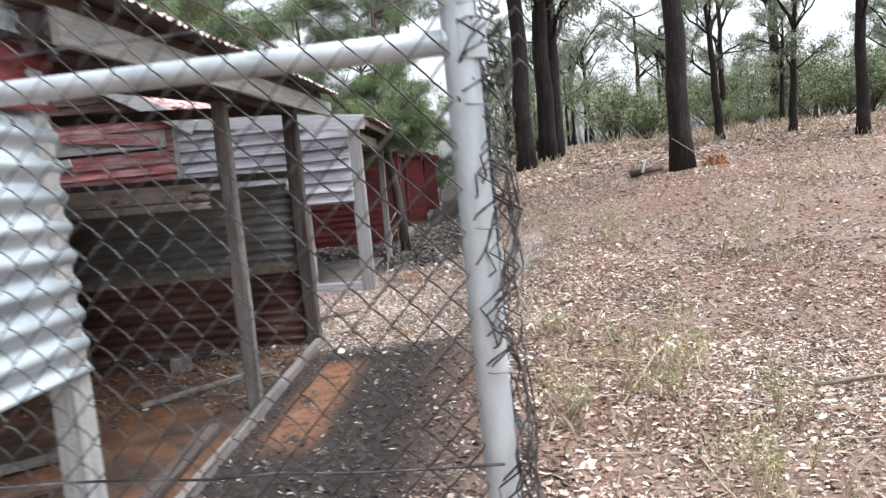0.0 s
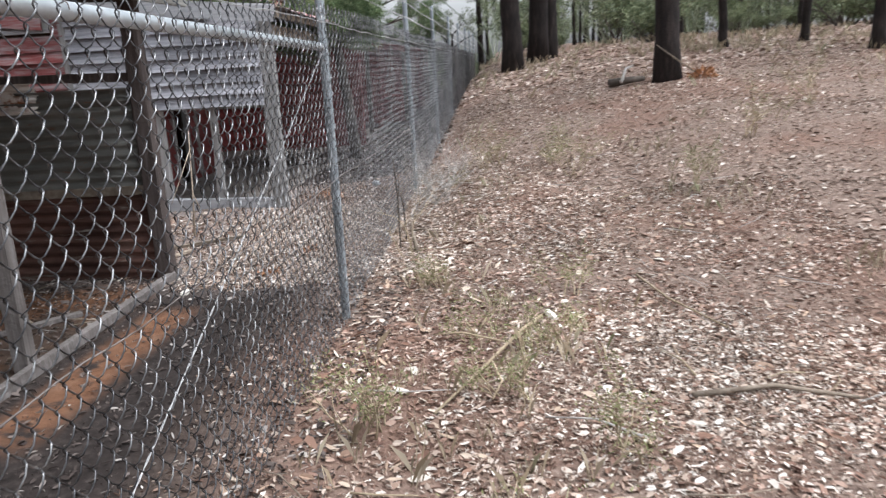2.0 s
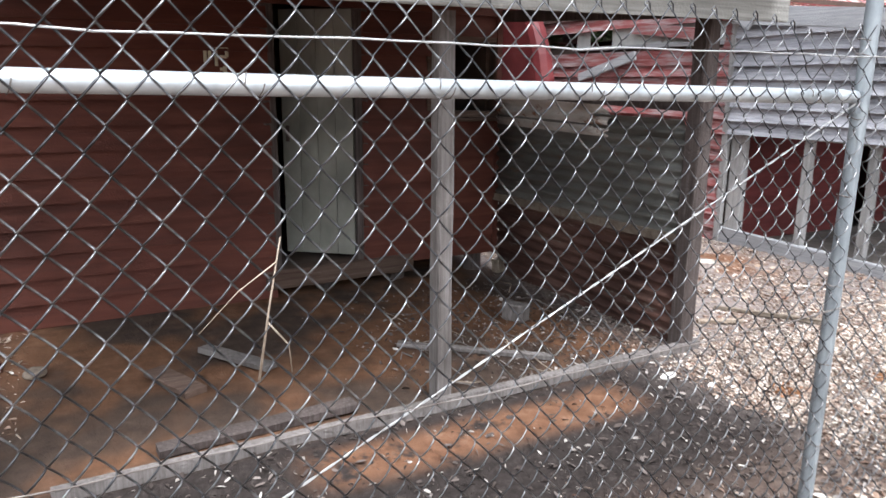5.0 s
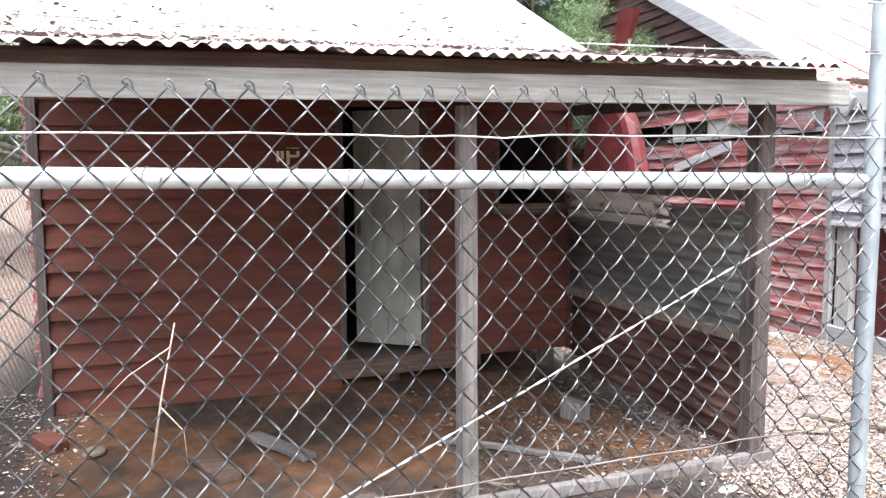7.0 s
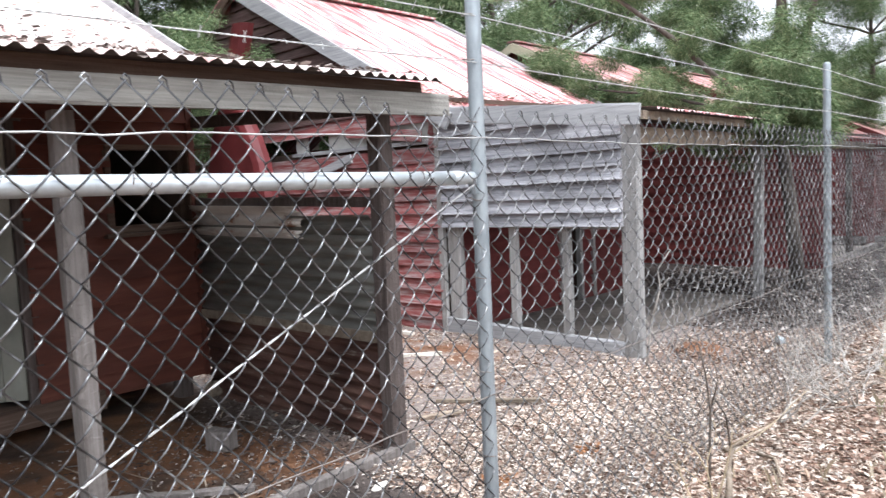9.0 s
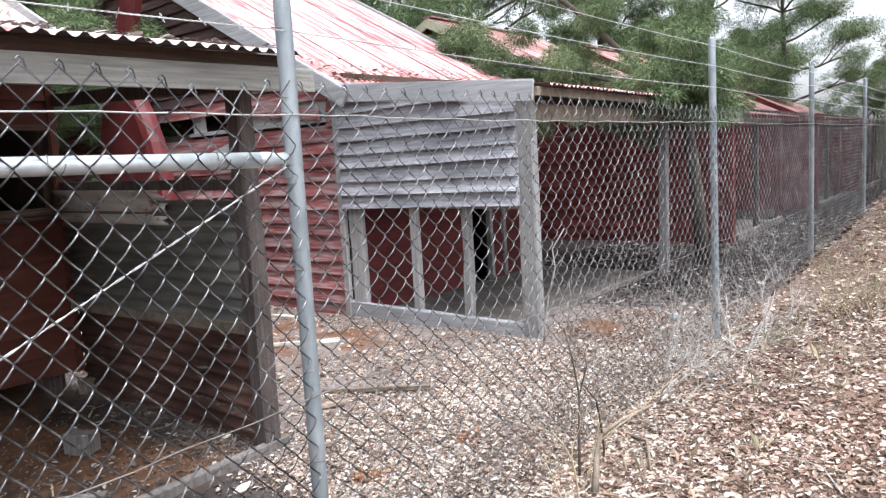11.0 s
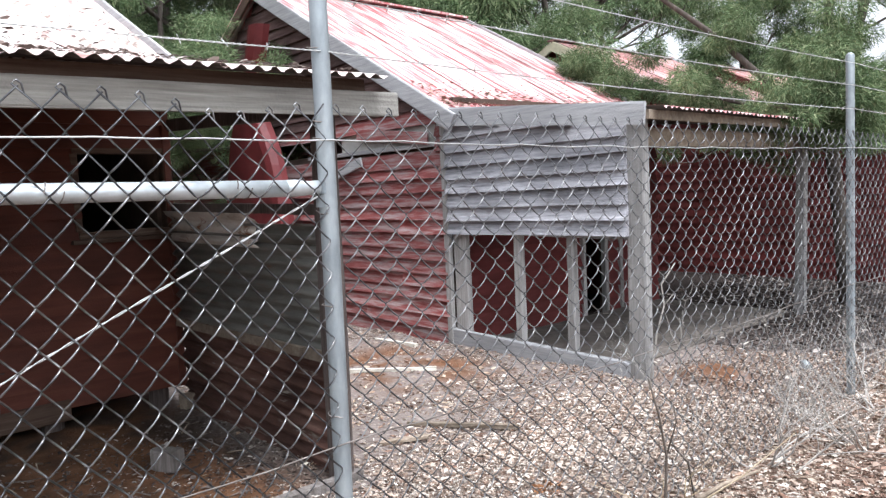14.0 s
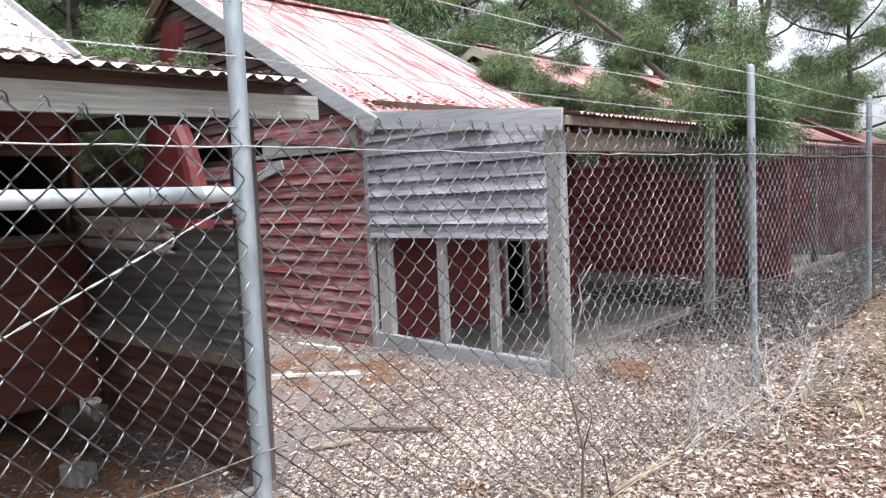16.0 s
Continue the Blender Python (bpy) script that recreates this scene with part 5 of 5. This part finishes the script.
# ---- leaf litter ----
def litter(name, count, lo, hi, material, label, keep, seed, size=(0.006, 0.027), base=None):
    """Curled dry leaves lying on the ground within a rectangle, thinned by keep(x, y)."""
    rng = random.Random(seed)
    vs, fs = [], []
    for _ in range(count):
        x, y = rng.uniform(lo[0], hi[0]), rng.uniform(lo[1], hi[1])
        if rng.random() > keep(x, y):
            continue
        z = (base or relief)(x, y) + rng.uniform(0.001, 0.01)
        ln = size[0] + (size[1] - size[0]) * rng.random() ** 2.4
        w = ln * rng.choice((rng.uniform(0.1, 0.25), rng.uniform(0.2, 0.5)))
        a = rng.uniform(0, 6.283)
        ca, sa = math.cos(a), math.sin(a)
        t, u, c = rng.uniform(-0.6, 0.6), rng.uniform(-0.8, 0.8), rng.uniform(-0.3, 0.5)
        b = len(vs)
        skew = rng.uniform(-0.35, 0.35)
        for lx, ly, lz in ((-ln, skew * w, c * ln * 0.5), (-0.45 * ln, w, 0.004 + w * 0.2), (0.5 * ln, w * 0.85, 0.004 + w * 0.2), (ln, skew * w, c * ln * 0.5), (0.45 * ln, -w * 0.85, 0.004), (-0.5 * ln, -w, 0.004)):
            zz = z + lz + lx * t * 0.5 + ly * u
            vs.append((x + lx * ca - ly * sa, y + lx * sa + ly * ca, max(zz, z - 0.006)))
        fs += [(b, b + 3, b + 2, b + 1), (b, b + 5, b + 4, b + 3)]
    me = bpy.data.meshes.new(name)
    me.from_pydata(vs, [], fs)
    me.materials.append(material)
    return tagged(new(name, me), label, "leaf litter", kind="stuff")


def open_field(x, y):
    k = 0.5 + 0.9 * noise.noise((x * 0.55, y * 0.55, 4.2)) + 0.35 * noise.noise((x * 2.1, y * 2.1, 9.1))
    return max(0.3, min(1, k + 0.15)) * ss(-0.1, 0.4, x)


def inner_yard(x, y):
    if x > 0.15 or x < -1.35 and y < 1.1:
        return 0.0
    if math.hypot(x + 0.98, y - 4.0) < 0.24:
        return 0.15
    if x < -1.5 and y > 3.62:
        return 0.05
    k = 0.32 + 0.68 * ss(-2.3, -0.7, x) + 0.9 * noise.noise((x * 1.1, y * 1.1, 2.2)) + 0.5 * noise.noise((x * 3.1, y * 3.1, 6.2))
    k -= 0.55 * ss(0.95, 0.25, math.hypot(x + 3.2, (y - 2.75) * 1.2))
    k *= 0.25 + 0.75 * ss(-0.3, 0.8, y)
    return max(0.05, min(1, k)) * (1 if x > -5.6 else 0)


def pale_patch(x, y):
    here = 0.75 * ss(1.1, 0.3, math.hypot(x - 1.75, y + 0.7)) - 0.35 * ss(0.8, 0.2, math.hypot(x - 0.75, y + 0.2)) - 0.5 * ss(0.6, 0.15, math.hypot(x - 2.3, y - 0.45))
    return max(0.0, min(1.0, 0.42 + here + 1.6 * noise.noise((x * 0.75, y * 0.75, 14.2)) + 0.5 * noise.noise((x * 2.4, y * 2.4, 3.3))))


def bare_spot(x, y):
    """Irregular spots with few leaves, thinner towards the fence."""
    k = ss(-0.1, 0.22, noise.noise((x * 1.3, y * 1.3, 21.7)) + 0.4 * noise.noise((x * 4, y * 4, 8.1)))
    near = 1 - 0.45 * ss(0.9, 0.2, x)
    return (1 - 0.72 * k) * near


litter("leaf_litter", 210000, (-0.7, -4.6), (3.4, 2.6), litter_pale, "pale bleached gum leaves covering the ground", lambda x, y: ss(-0.7, 0.25, x) * (0.12 + 0.88 * pale_patch(x, y)) * bare_spot(x, y), 1)
litter("leaf_litter", 90000, (-0.2, -4.6), (3.4, 2.6), litter_tan, "brown gum leaves between the pale ones", lambda x, y: ss(-0.1, 0.4, x) * (1 - 0.8 * pale_patch(x, y)) * (0.3 + 0.7 * bare_spot(x, y)), 14)
litter("leaf_litter", 46000, (-0.3, 0.8), (1.7, 4.6), litter_pale, "dense bleached leaves banked along the fence", lambda x, y: ss(-0.3, 0.0, x) * max(0.1, min(1, ss(1.5, 0.3, x) + 0.8 * noise.noise((x * 1.4, y * 1.4, 17.1)))), 17, (0.008, 0.026))
litter("leaf_litter", 70000, (-1.9, 0.7), (0.6, 3.7), litter_white, "chalky white leaves heaped both sides of the fence", lambda x, y: max(0.0, min(1, ss(-1.9, -0.9, x) * ss(3.7, 2.9, y) * ss(0.6, 0.2, x) * (0.75 + 0.9 * noise.noise((x * 1.7, y * 1.7, 31.0))))), 20, (0.006, 0.02))
litter("leaf_litter", 34000, (0.8, -2.2), (3.0, 0.3), litter_white, "chalky white leaves in a pale drift", lambda x, y: max(0.0, min(1, ss(1.2, 0.3, math.hypot(x - 1.85, y + 0.85)) * (0.8 + 0.9 * noise.noise((x * 1.9, y * 1.9, 33.0))))), 23, (0.006, 0.022))
litter("leaf_litter", 2600, (-0.1, -3.2), (2.6, 2.4), litter_big, "long curled gum leaves, tan and pale", lambda x, y: 0.25 + 0.75 * ss(1.2, 0.3, x), 18, (0.024, 0.052))
litter("leaf_litter", 1500, (-3.8, 0.9), (0.1, 4.2), litter_big, "curled brown leaves in the yard", lambda x, y: 0.2 if x > -1.5 else 0.9, 19, (0.015, 0.035))
litter("leaf_litter", 5000, (-4.2, -5.0), (-2.0, -2.5), litter_pale, "pale leaves beside the shed corner", lambda x, y: 0.9 * ss(-2.4, -2.7, y), 15)
litter("leaf_litter", 26000, (3.3, -3.0), (7.0, 2.4), litter_fine, "tan and russet gum leaves on open ground", open_field, 12, (0.018, 0.045))
litter("leaf_litter", 95000, (-0.2, 2.0), (7.5, 11.0), litter_fine, "tan and russet gum leaves on the slope", open_field, 2, (0.01, 0.034))
litter("leaf_litter", 22000, (7.5, 3.0), (15.0, 11.0), litter_fine, "tan and russet gum leaves on open ground", lambda x, y: 0.9, 16, (0.02, 0.06))
litter("leaf_litter", 135000, (-5.6, 0.6), (0.2, 5.0), litter_pale, "pale bleached leaves inside the fence", inner_yard, 3, (0.006, 0.023))
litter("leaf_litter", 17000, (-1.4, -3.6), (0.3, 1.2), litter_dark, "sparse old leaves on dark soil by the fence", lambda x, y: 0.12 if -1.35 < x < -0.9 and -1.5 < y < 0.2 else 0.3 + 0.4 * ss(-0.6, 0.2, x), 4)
litter("leaf_litter", 24000, (-0.2, 10.5), (12.0, 19.0), litter_fine, "tan leaves on the far slope", lambda x, y: 0.9 if x > -0.1 else 0, 13, (0.03, 0.075))
litter("leaf_litter", 18000, (-3.6, 5.0), (0.1, 14.0), litter_dark, "old leaves along the fence line", lambda x, y: 0.8 if x > -1.75 or y > 7.1 else 0.12, 5, (0.02, 0.05))
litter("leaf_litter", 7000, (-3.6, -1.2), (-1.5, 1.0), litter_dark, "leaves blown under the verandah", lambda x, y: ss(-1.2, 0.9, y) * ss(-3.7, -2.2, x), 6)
litter("roof_litter", 1500, (-4.3, 3.55), (-3.44, 7.1), litter_tan, "dead leaves caught along the roof foot", lambda x, y: ss(-4.3, -3.45, x) ** 2, 7, (0.02, 0.045), lambda x, y: 2.285 + 0.55 * (-3.42 - x))
litter("roof_litter", 1300, (-4.9, -3.0), (-3.55, 1.0), litter_dark, "dead leaves scattered on the pale roof", lambda x, y: 0.15 + 0.85 * ss(-4.6, -3.6, x) ** 2, 8, (0.015, 0.04), lambda x, y: 2.455 + 0.5 * (-3.5 - x))

litter("roof_litter", 1500, (-2.6, -2.9), (-1.15, 1.0), litter_dark, "dead leaves and bark caught on the verandah roof", lambda x, y: 0.2 + 0.8 * ss(-2.0, -1.2, x), 25, (0.012, 0.035), lambda x, y: 2.012 + 0.0145 * (y + 2.9) + 0.176 * (-1.13 - x))


def grass(count, keep, lo, hi, tall, material, label, seed):
    rng = random.Random(seed)
    vs, fs = [], []
    for _ in range(count):
        x, y = rng.uniform(lo[0], hi[0]), rng.uniform(lo[1], hi[1])
        if rng.random() > keep(x, y):
            continue
        z = relief(x, y)
        for _ in range(rng.randint(3, 7)):
            a, h = rng.uniform(0, 6.283), tall * rng.uniform(0.4, 1.2)
            px, py = x + rng.uniform(-0.03, 0.03), y + rng.uniform(-0.03, 0.03)
            lean = rng.uniform(0.1, 0.7) * h
            w = 0.0012 + 0.00035 * max(y, 0)
            b = len(vs)
            ca, sa = math.cos(a), math.sin(a)
            vs += [(px - sa * w, py + ca * w, z - 0.01), (px + sa * w, py - ca * w, z - 0.01), (px + ca * lean * 0.4, py + sa * lean * 0.4, z + h * 0.65), (px + ca * lean, py + sa * lean, z + h)]
            fs += [(b, b + 1, b + 2), (b + 2, b + 3, b)]
    me = bpy.data.meshes.new("dry_grass")
    me.from_pydata(vs, [], fs)
    me.materials.append(material)
    return tagged(new("dry_grass", me), label, "grass", kind="stuff")


grass(800, lambda x, y: max(0, noise.noise((x * 0.9, y * 0.9, 5)) * 2.2), (0.3, -3.5), (5.0, 5.0), 0.12, grass_dry, "sparse dry grass blades in the litter", 21)
grass(3200, lambda x, y: max(0.04, ss(9, 15, y) * (0.5 + noise.noise((x * 0.4, y * 0.4, 5)))), (0.3, 5.0), (14.0, 20.0), 0.2, grass_dry, "pale dry grass on the slope below the trees", 22)


grass(95, lambda x, y: max(0.1, 0.5 + 1.5 * noise.noise((x * 2.2, y * 2.2, 15))), (0.15, -2.4), (1.25, 0.6), 0.14, grass_dry, "wispy dry grass tufts beside the fence", 24)


# ---- twigs, weeds and loose things ----
def dry_bush(x, y, tall, seed, n, material, label, spread=0.5, leaves=False, depth=1):
    rng = random.Random(seed)
    z = height(x, y)
    bush = empty("dry_bush", x, y, z, label, "dead shrub")
    tips = []
    for i in range(n):
        bm = bmesh.new()
        a = rng.uniform(0, 6.28)
        p = (x + rng.uniform(-0.08, 0.08), y + rng.uniform(-0.08, 0.08), z - 0.03)
        limb(bm, p, (math.cos(a) * spread, math.sin(a) * spread, rng.uniform(0.5, 1.1)), tall * rng.uniform(0.55, 1.0), 0.0055, seed * 91 + i, tips, depth, 0.35, 4, 5)
        part("branch", bm, material, bush, smooth=True)
    if leaves:
        ob = new("leaves", leaf_mesh("leaves", [(tuple(t), 0.05, 1.0) for t in tips], 120, 0.018, 0.0026, leaf_weed, 0.0, seed))
        under(ob, bush)
        tagged(ob, kind="stuff")
    return bush


dry_bush(0.15, 2.35, 0.6, 5, 7, twig_grey, "bare grey dead shrub against the fence", 0.8, depth=2)
dry_bush(0.35, 2.75, 0.6, 6, 9, twig_grey, "bare grey dead shrub against the fence", 1.0, depth=2)
dry_bush(0.3, 3.35, 0.7, 7, 9, twig_grey, "bare grey dead shrub against the fence", 0.9, depth=2)
dry_bush(0.22, 1.2, 0.45, 9, 3, twig_tan, "thin reddish dry stems by the fence", 0.25)
dry_bush(-1.2, 3.55, 0.75, 8, 2, twig_grey, "thin dry stalk beside the grey post", 0.15)
for k, (x, y, h, c) in enumerate(((0.46, 0.5, 0.16, 5), (1.13, -0.5, 0.2, 5), (0.97, -0.97, 0.22, 6), (0.36, -1.3, 0.24, 7), (1.65, 3.2, 0.38, 6), (3.5, 4.0, 0.45, 6), (0.86, 4.0, 0.35, 6), (0.8, -0.35, 0.2, 5), (1.3, 0.3, 0.18, 4), (2.6, 2.4, 0.3, 5), (0.95, -2.3, 0.3, 6), (4.6, 5.2, 0.5, 6), (1.35, -1.5, 0.22, 5), (1.45, 3.9, 0.3, 7))):
    dry_bush(x, y, h * 1.3, 40 + k, c, twig_tan, "small half-green weed in the leaf litter", 0.35, True)


def stick(pts, r, material, label, category="stick", name="stick", forks=()):
    ob = empty(name, pts[0][0], pts[0][1], height(pts[0][0], pts[0][1]), label, category)
    bm = tube(bmesh.new(), pts, [r * (1 - 0.5 * i / (len(pts) - 1)) for i in range(len(pts))], 7)
    for f in forks:
        tube(bm, f, [r * 0.6, r * 0.45, r * 0.25][:len(f)], 5)
    part("stem", bm, material, ob, smooth=True)
    return ob


def on(x, y, d=0.02):
    return (x, y, relief(x, y) + d)


stick([on(1.12, -0.12, 0.03), on(1.0, -0.35, 0.05), on(0.83, -0.75, 0.04), on(0.62, -1.2, 0.02)], 0.011, twig_tan, "fallen tan branch with a broken pale end", forks=([on(0.95, -0.5, 0.04), on(0.7, -0.42, 0.07), on(0.55, -0.4, 0.05)], [on(0.85, -0.7, 0.04), on(0.9, -0.95, 0.05), on(0.86, -1.1, 0.03)]))
bm = box(bmesh.new(), (-0.02, -0.05, 0), (0.02, 0.05, 0.03), pose(1.17, -0.06, relief(1.17, -0.06), 10, 20, 30), 0.006)
tagged(new("wood_chip", finish("wood_chip", bm, white_flake)), "pale broken branch end on the litter", "wood chip")
stick([on(1.75, 0.55), on(1.85, 0.1, 0.03), on(2.05, -0.35)], 0.008, twig_tan, "thin dry stick on the leaf litter")
stick([on(1.7, -1.05, 0.02), on(2.05, -1.0, 0.03), on(2.35, -1.1, 0.02)], 0.014, old_plank, "short grey fallen branch")
stick([on(0.28, 1.24, 0.0), (0.26, 1.3, 0.14), (0.235, 1.36, 0.21), (0.23, 1.42, 0.26)], 0.018, old_plank, "leaning bleached stub by the fence")
stick([(0.235, 1.4, 0.24), (0.3, 1.7, 0.3), (0.36, 2.05, 0.4)], 0.004, twig_tan, "thin dead branch leaning from the stub")
stick([on(0.12, 1.9, 0.0), on(0.3, 1.75, 0.04), on(0.42, 1.5, 0.02)], 0.01, old_plank, "bleached branch lying at the fence foot")
for k in range(64):
    x, y, a = rr.uniform(0.2, 3.2), rr.uniform(-3.2, 4), rr.uniform(0, 6.28)
    ln = rr.uniform(0.05, 0.2)
    stick([on(x, y), on(x + ln * math.cos(a), y + ln * math.sin(a), 0.03), on(x + 2 * ln * math.cos(a + 0.2), y + 2 * ln * math.sin(a + 0.2))], rr.uniform(0.0025, 0.006), (twig_grey, twig_tan, old_plank)[k % 3], "thin dry twig on the leaf litter")
stick([(-1.23, 3.4, -0.02), (-1.2, 3.4, 0.2), (-1.159, 3.4, 0.425), (-1.095, 3.4, 0.638), (-1.114, 3.4, 0.78), (-1.006, 3.4, 0.936)], 0.009, twig_grey, "tall bleached stalk beside the grey post", forks=([(-1.159, 3.4, 0.425), (-1.11, 3.38, 0.52)], [(-1.095, 3.4, 0.638), (-1.03, 3.42, 0.72)]))
stick([(0.14, 1.37, -0.02), (0.14, 1.385, 0.24), (0.14, 1.4, 0.427), (0.14, 1.351, 0.603), (0.14, 1.287, 0.755)], 0.007, bark_grey, "thin brown stem standing at the fence", forks=([(0.14, 1.4, 0.427), (0.15, 1.46, 0.55), (0.14, 1.45, 0.64)],))
stick([(0.16, 1.6, -0.02), (0.16, 1.57, 0.2), (0.16, 1.523, 0.369), (0.16, 1.405, 0.476)], 0.006, bark_grey, "thin brown stem standing at the fence")
stick([on(0.05, 1.78, 0.03), on(0.08, 1.95, 0.05), on(0.13, 2.2, 0.04)], 0.013, old_plank, "pale dead branch at the fence foot")
for k in range(22):
    x, y, a = rr.uniform(-3.3, -1.65), rr.uniform(-0.6, 0.85), rr.uniform(0, 6.28)
    ln = rr.uniform(0.08, 0.24)
    stick([on(x, y, 0.012), on(x + ln * math.cos(a), y + 0.5 * ln * math.sin(a), 0.035), on(x + 1.7 * ln * math.cos(a + 0.4), y + 0.8 * ln * math.sin(a + 0.4), 0.015)], rr.uniform(0.003, 0.006), (old_plank, mid_post)[k % 2], "dry twig on the verandah floor")
# twig caught in the wire
stick([(0.042, -1.945, 0.955), (0.044, -1.92, 1.1), (0.04, -1.889, 1.25)], 0.003, old_plank, "forked dry twig caught in the fence wire", forks=([(0.043, -1.9, 1.2), (0.05, -1.98, 1.15), (0.042, -2.06, 1.07)], [(0.043, -1.925, 1.08), (0.04, -1.88, 1.02), (0.042, -1.875, 0.95)]))
# fallen log, burnt limb and leaf heap by the stout gum
stick([on(2.75, 8.7, 0.08), on(3.05, 8.55, 0.1), on(3.3, 8.5, 0.1)], 0.075, bark_grey, "short burnt log beside the gum tree", "log", "log")
stick([on(2.9, 8.4, 0.1), on(3.0, 8.6, 0.28), on(3.15, 8.8, 0.3)], 0.03, twig_grey, "pale broken limb by the log")
stick([(4.1, 8.2, height(4.1, 8.2) + 0.05), (3.75, 8.35, height(3.7, 8.3) + 0.35), (3.45, 8.4, height(3.5, 8.4) + 0.6)], 0.015, old_plank, "pale dead limb leaning on the gum tree")
heap = leaf_mesh("leaf_heap", [((4.15, 8.2, height(4.15, 8.2) + 0.05), 0.22, 0.4)], 900, 0.1, 0.02, orange_leaf, 0.2, 3)
tagged(new("leaf_heap", heap), "heap of rust-orange dead fronds", "leaf heap", kind="stuff")
for x, y, s in ((-0.6, 1.55, 0.07), (-0.75, 0.95, 0.08)):
    heap = leaf_mesh("leaf_heap", [((x, y, height(x, y) + 0.02), s, 0.3)], 2500, 0.035, 0.009, orange_leaf, 0.2, 5)
    tagged(new("leaf_heap", heap), "small clump of rust-orange dead leaves", "leaf heap", kind="stuff")


def timber(p, q, w, h, material, label, name="plank", category="plank"):
    ob = empty(name, p[0], p[1], p[2], label, category)
    part("board", beam(p, q, w, h, 0.004), material, ob)
    return ob


timber((-1.40, -2.4, 0.02), (-1.47, 1.05, 0.025), 0.05, 0.06, mid_post, "long weathered sleeper edging the verandah floor")
timber((-1.58, -2.0, 0.02), (-1.62, -1.1, 0.03), 0.09, 0.04, dark_post, "grey board lying beside the edging")
timber((-2.72, -1.6, 0.03), (-2.25, -1.33, 0.03), 0.09, 0.03, mid_post, "short grey board on the dirt floor")
timber((-2.5, -1.9, 0.025), (-2.1, -1.75, 0.03), 0.12, 0.03, brown_beam, "dark broken board on the dirt floor")
timber((-2.3, -0.55, 0.02), (-1.7, 0.15, 0.02), 0.05, 0.025, mid_post, "narrow batten on the dirt floor")
timber((-4.35, 3.25, 0.015), (-3.75, 3.3, 0.02), 0.05, 0.03, white_flake, "pale batten on the yard ground")
timber((-3.42, 2.3, 0.02), (-2.9, 2.82, 0.02), 0.03, 0.03, white_flake, "thin pale pipe on the yard ground", "pipe_length", "pipe")
timber((-1.78, 1.4, 0.02), (-1.64, 1.66, 0.03), 0.04, 0.02, old_plank, "bleached offcut on the litter")
timber((-1.95, 1.75, 0.02), (-1.35, 2.15, 0.03), 0.03, 0.025, old_plank, "dark stick of timber on the litter")
timber((-2.5, 0.35, 0.05), (-2.36, 0.42, 0.05), 0.1, 0.12, mid_post, "grey wood block against the litter", "wood_block", "block")
timber((-3.55, 0.93, 0.05), (-3.47, 0.95, 0.06), 0.08, 0.11, old_plank, "pale stone block beneath the wall", "stone_block", "block")


def flat_stone(x, y, s, material, label, name):
    bm = bmesh.new()
    bmesh.ops.create_icosphere(bm, subdivisions=2, radius=1)
    for v in bm.verts:
        v.co *= 1 + 0.2 * noise.noise(v.co * 1.5 + Vector((x, y, 0)))
        v.co = Vector((v.co.x * s, v.co.y * s * 0.6, v.co.z * s * 0.25))
    ob = new(name, finish(name, bm, material, True))
    ob.matrix_basis = pose(x, y, relief(x, y) + s * 0.15, 4, 6, x * 70)
    return tagged(ob, label, "stone")


flat_stone(-2.75, -2.46, 0.1, old_plank, "pale tan rock beside the shed corner", "rock")
bm = box(bmesh.new(), (-0.11, -0.055, 0), (0.11, 0.055, 0.075), pose(-2.95, -2.72, relief(-2.95, -2.72) - 0.005, 3, 4, 35), 0.006)
tagged(new("brick", finish("brick", bm, red_wall)), "loose red brick beside the shed corner", "brick")
flat_stone(-1.22, 0.57, 0.055, white_flake, "flat bleached chip on the dark soil", "flat_stone")
flat_stone(-0.15, -2.3, 0.03, white_flake, "small pale stone on the dark soil", "flat_stone")
bm = tube(bmesh.new(), [(0, 0, -0.05), (0, 0, -0.046), (0, 0, 0.046), (0, 0, 0.05)], [0.028, 0.032, 0.032, 0.028], 14)
can = new("drink_can", finish("drink_can", bm, tin_bright, True))
can.matrix_basis = pose(-0.55, 4.4, relief(-0.55, 4.4) + 0.035, 90, 0, 40)
tagged(can, "crushed silver drink can in the litter", "can")
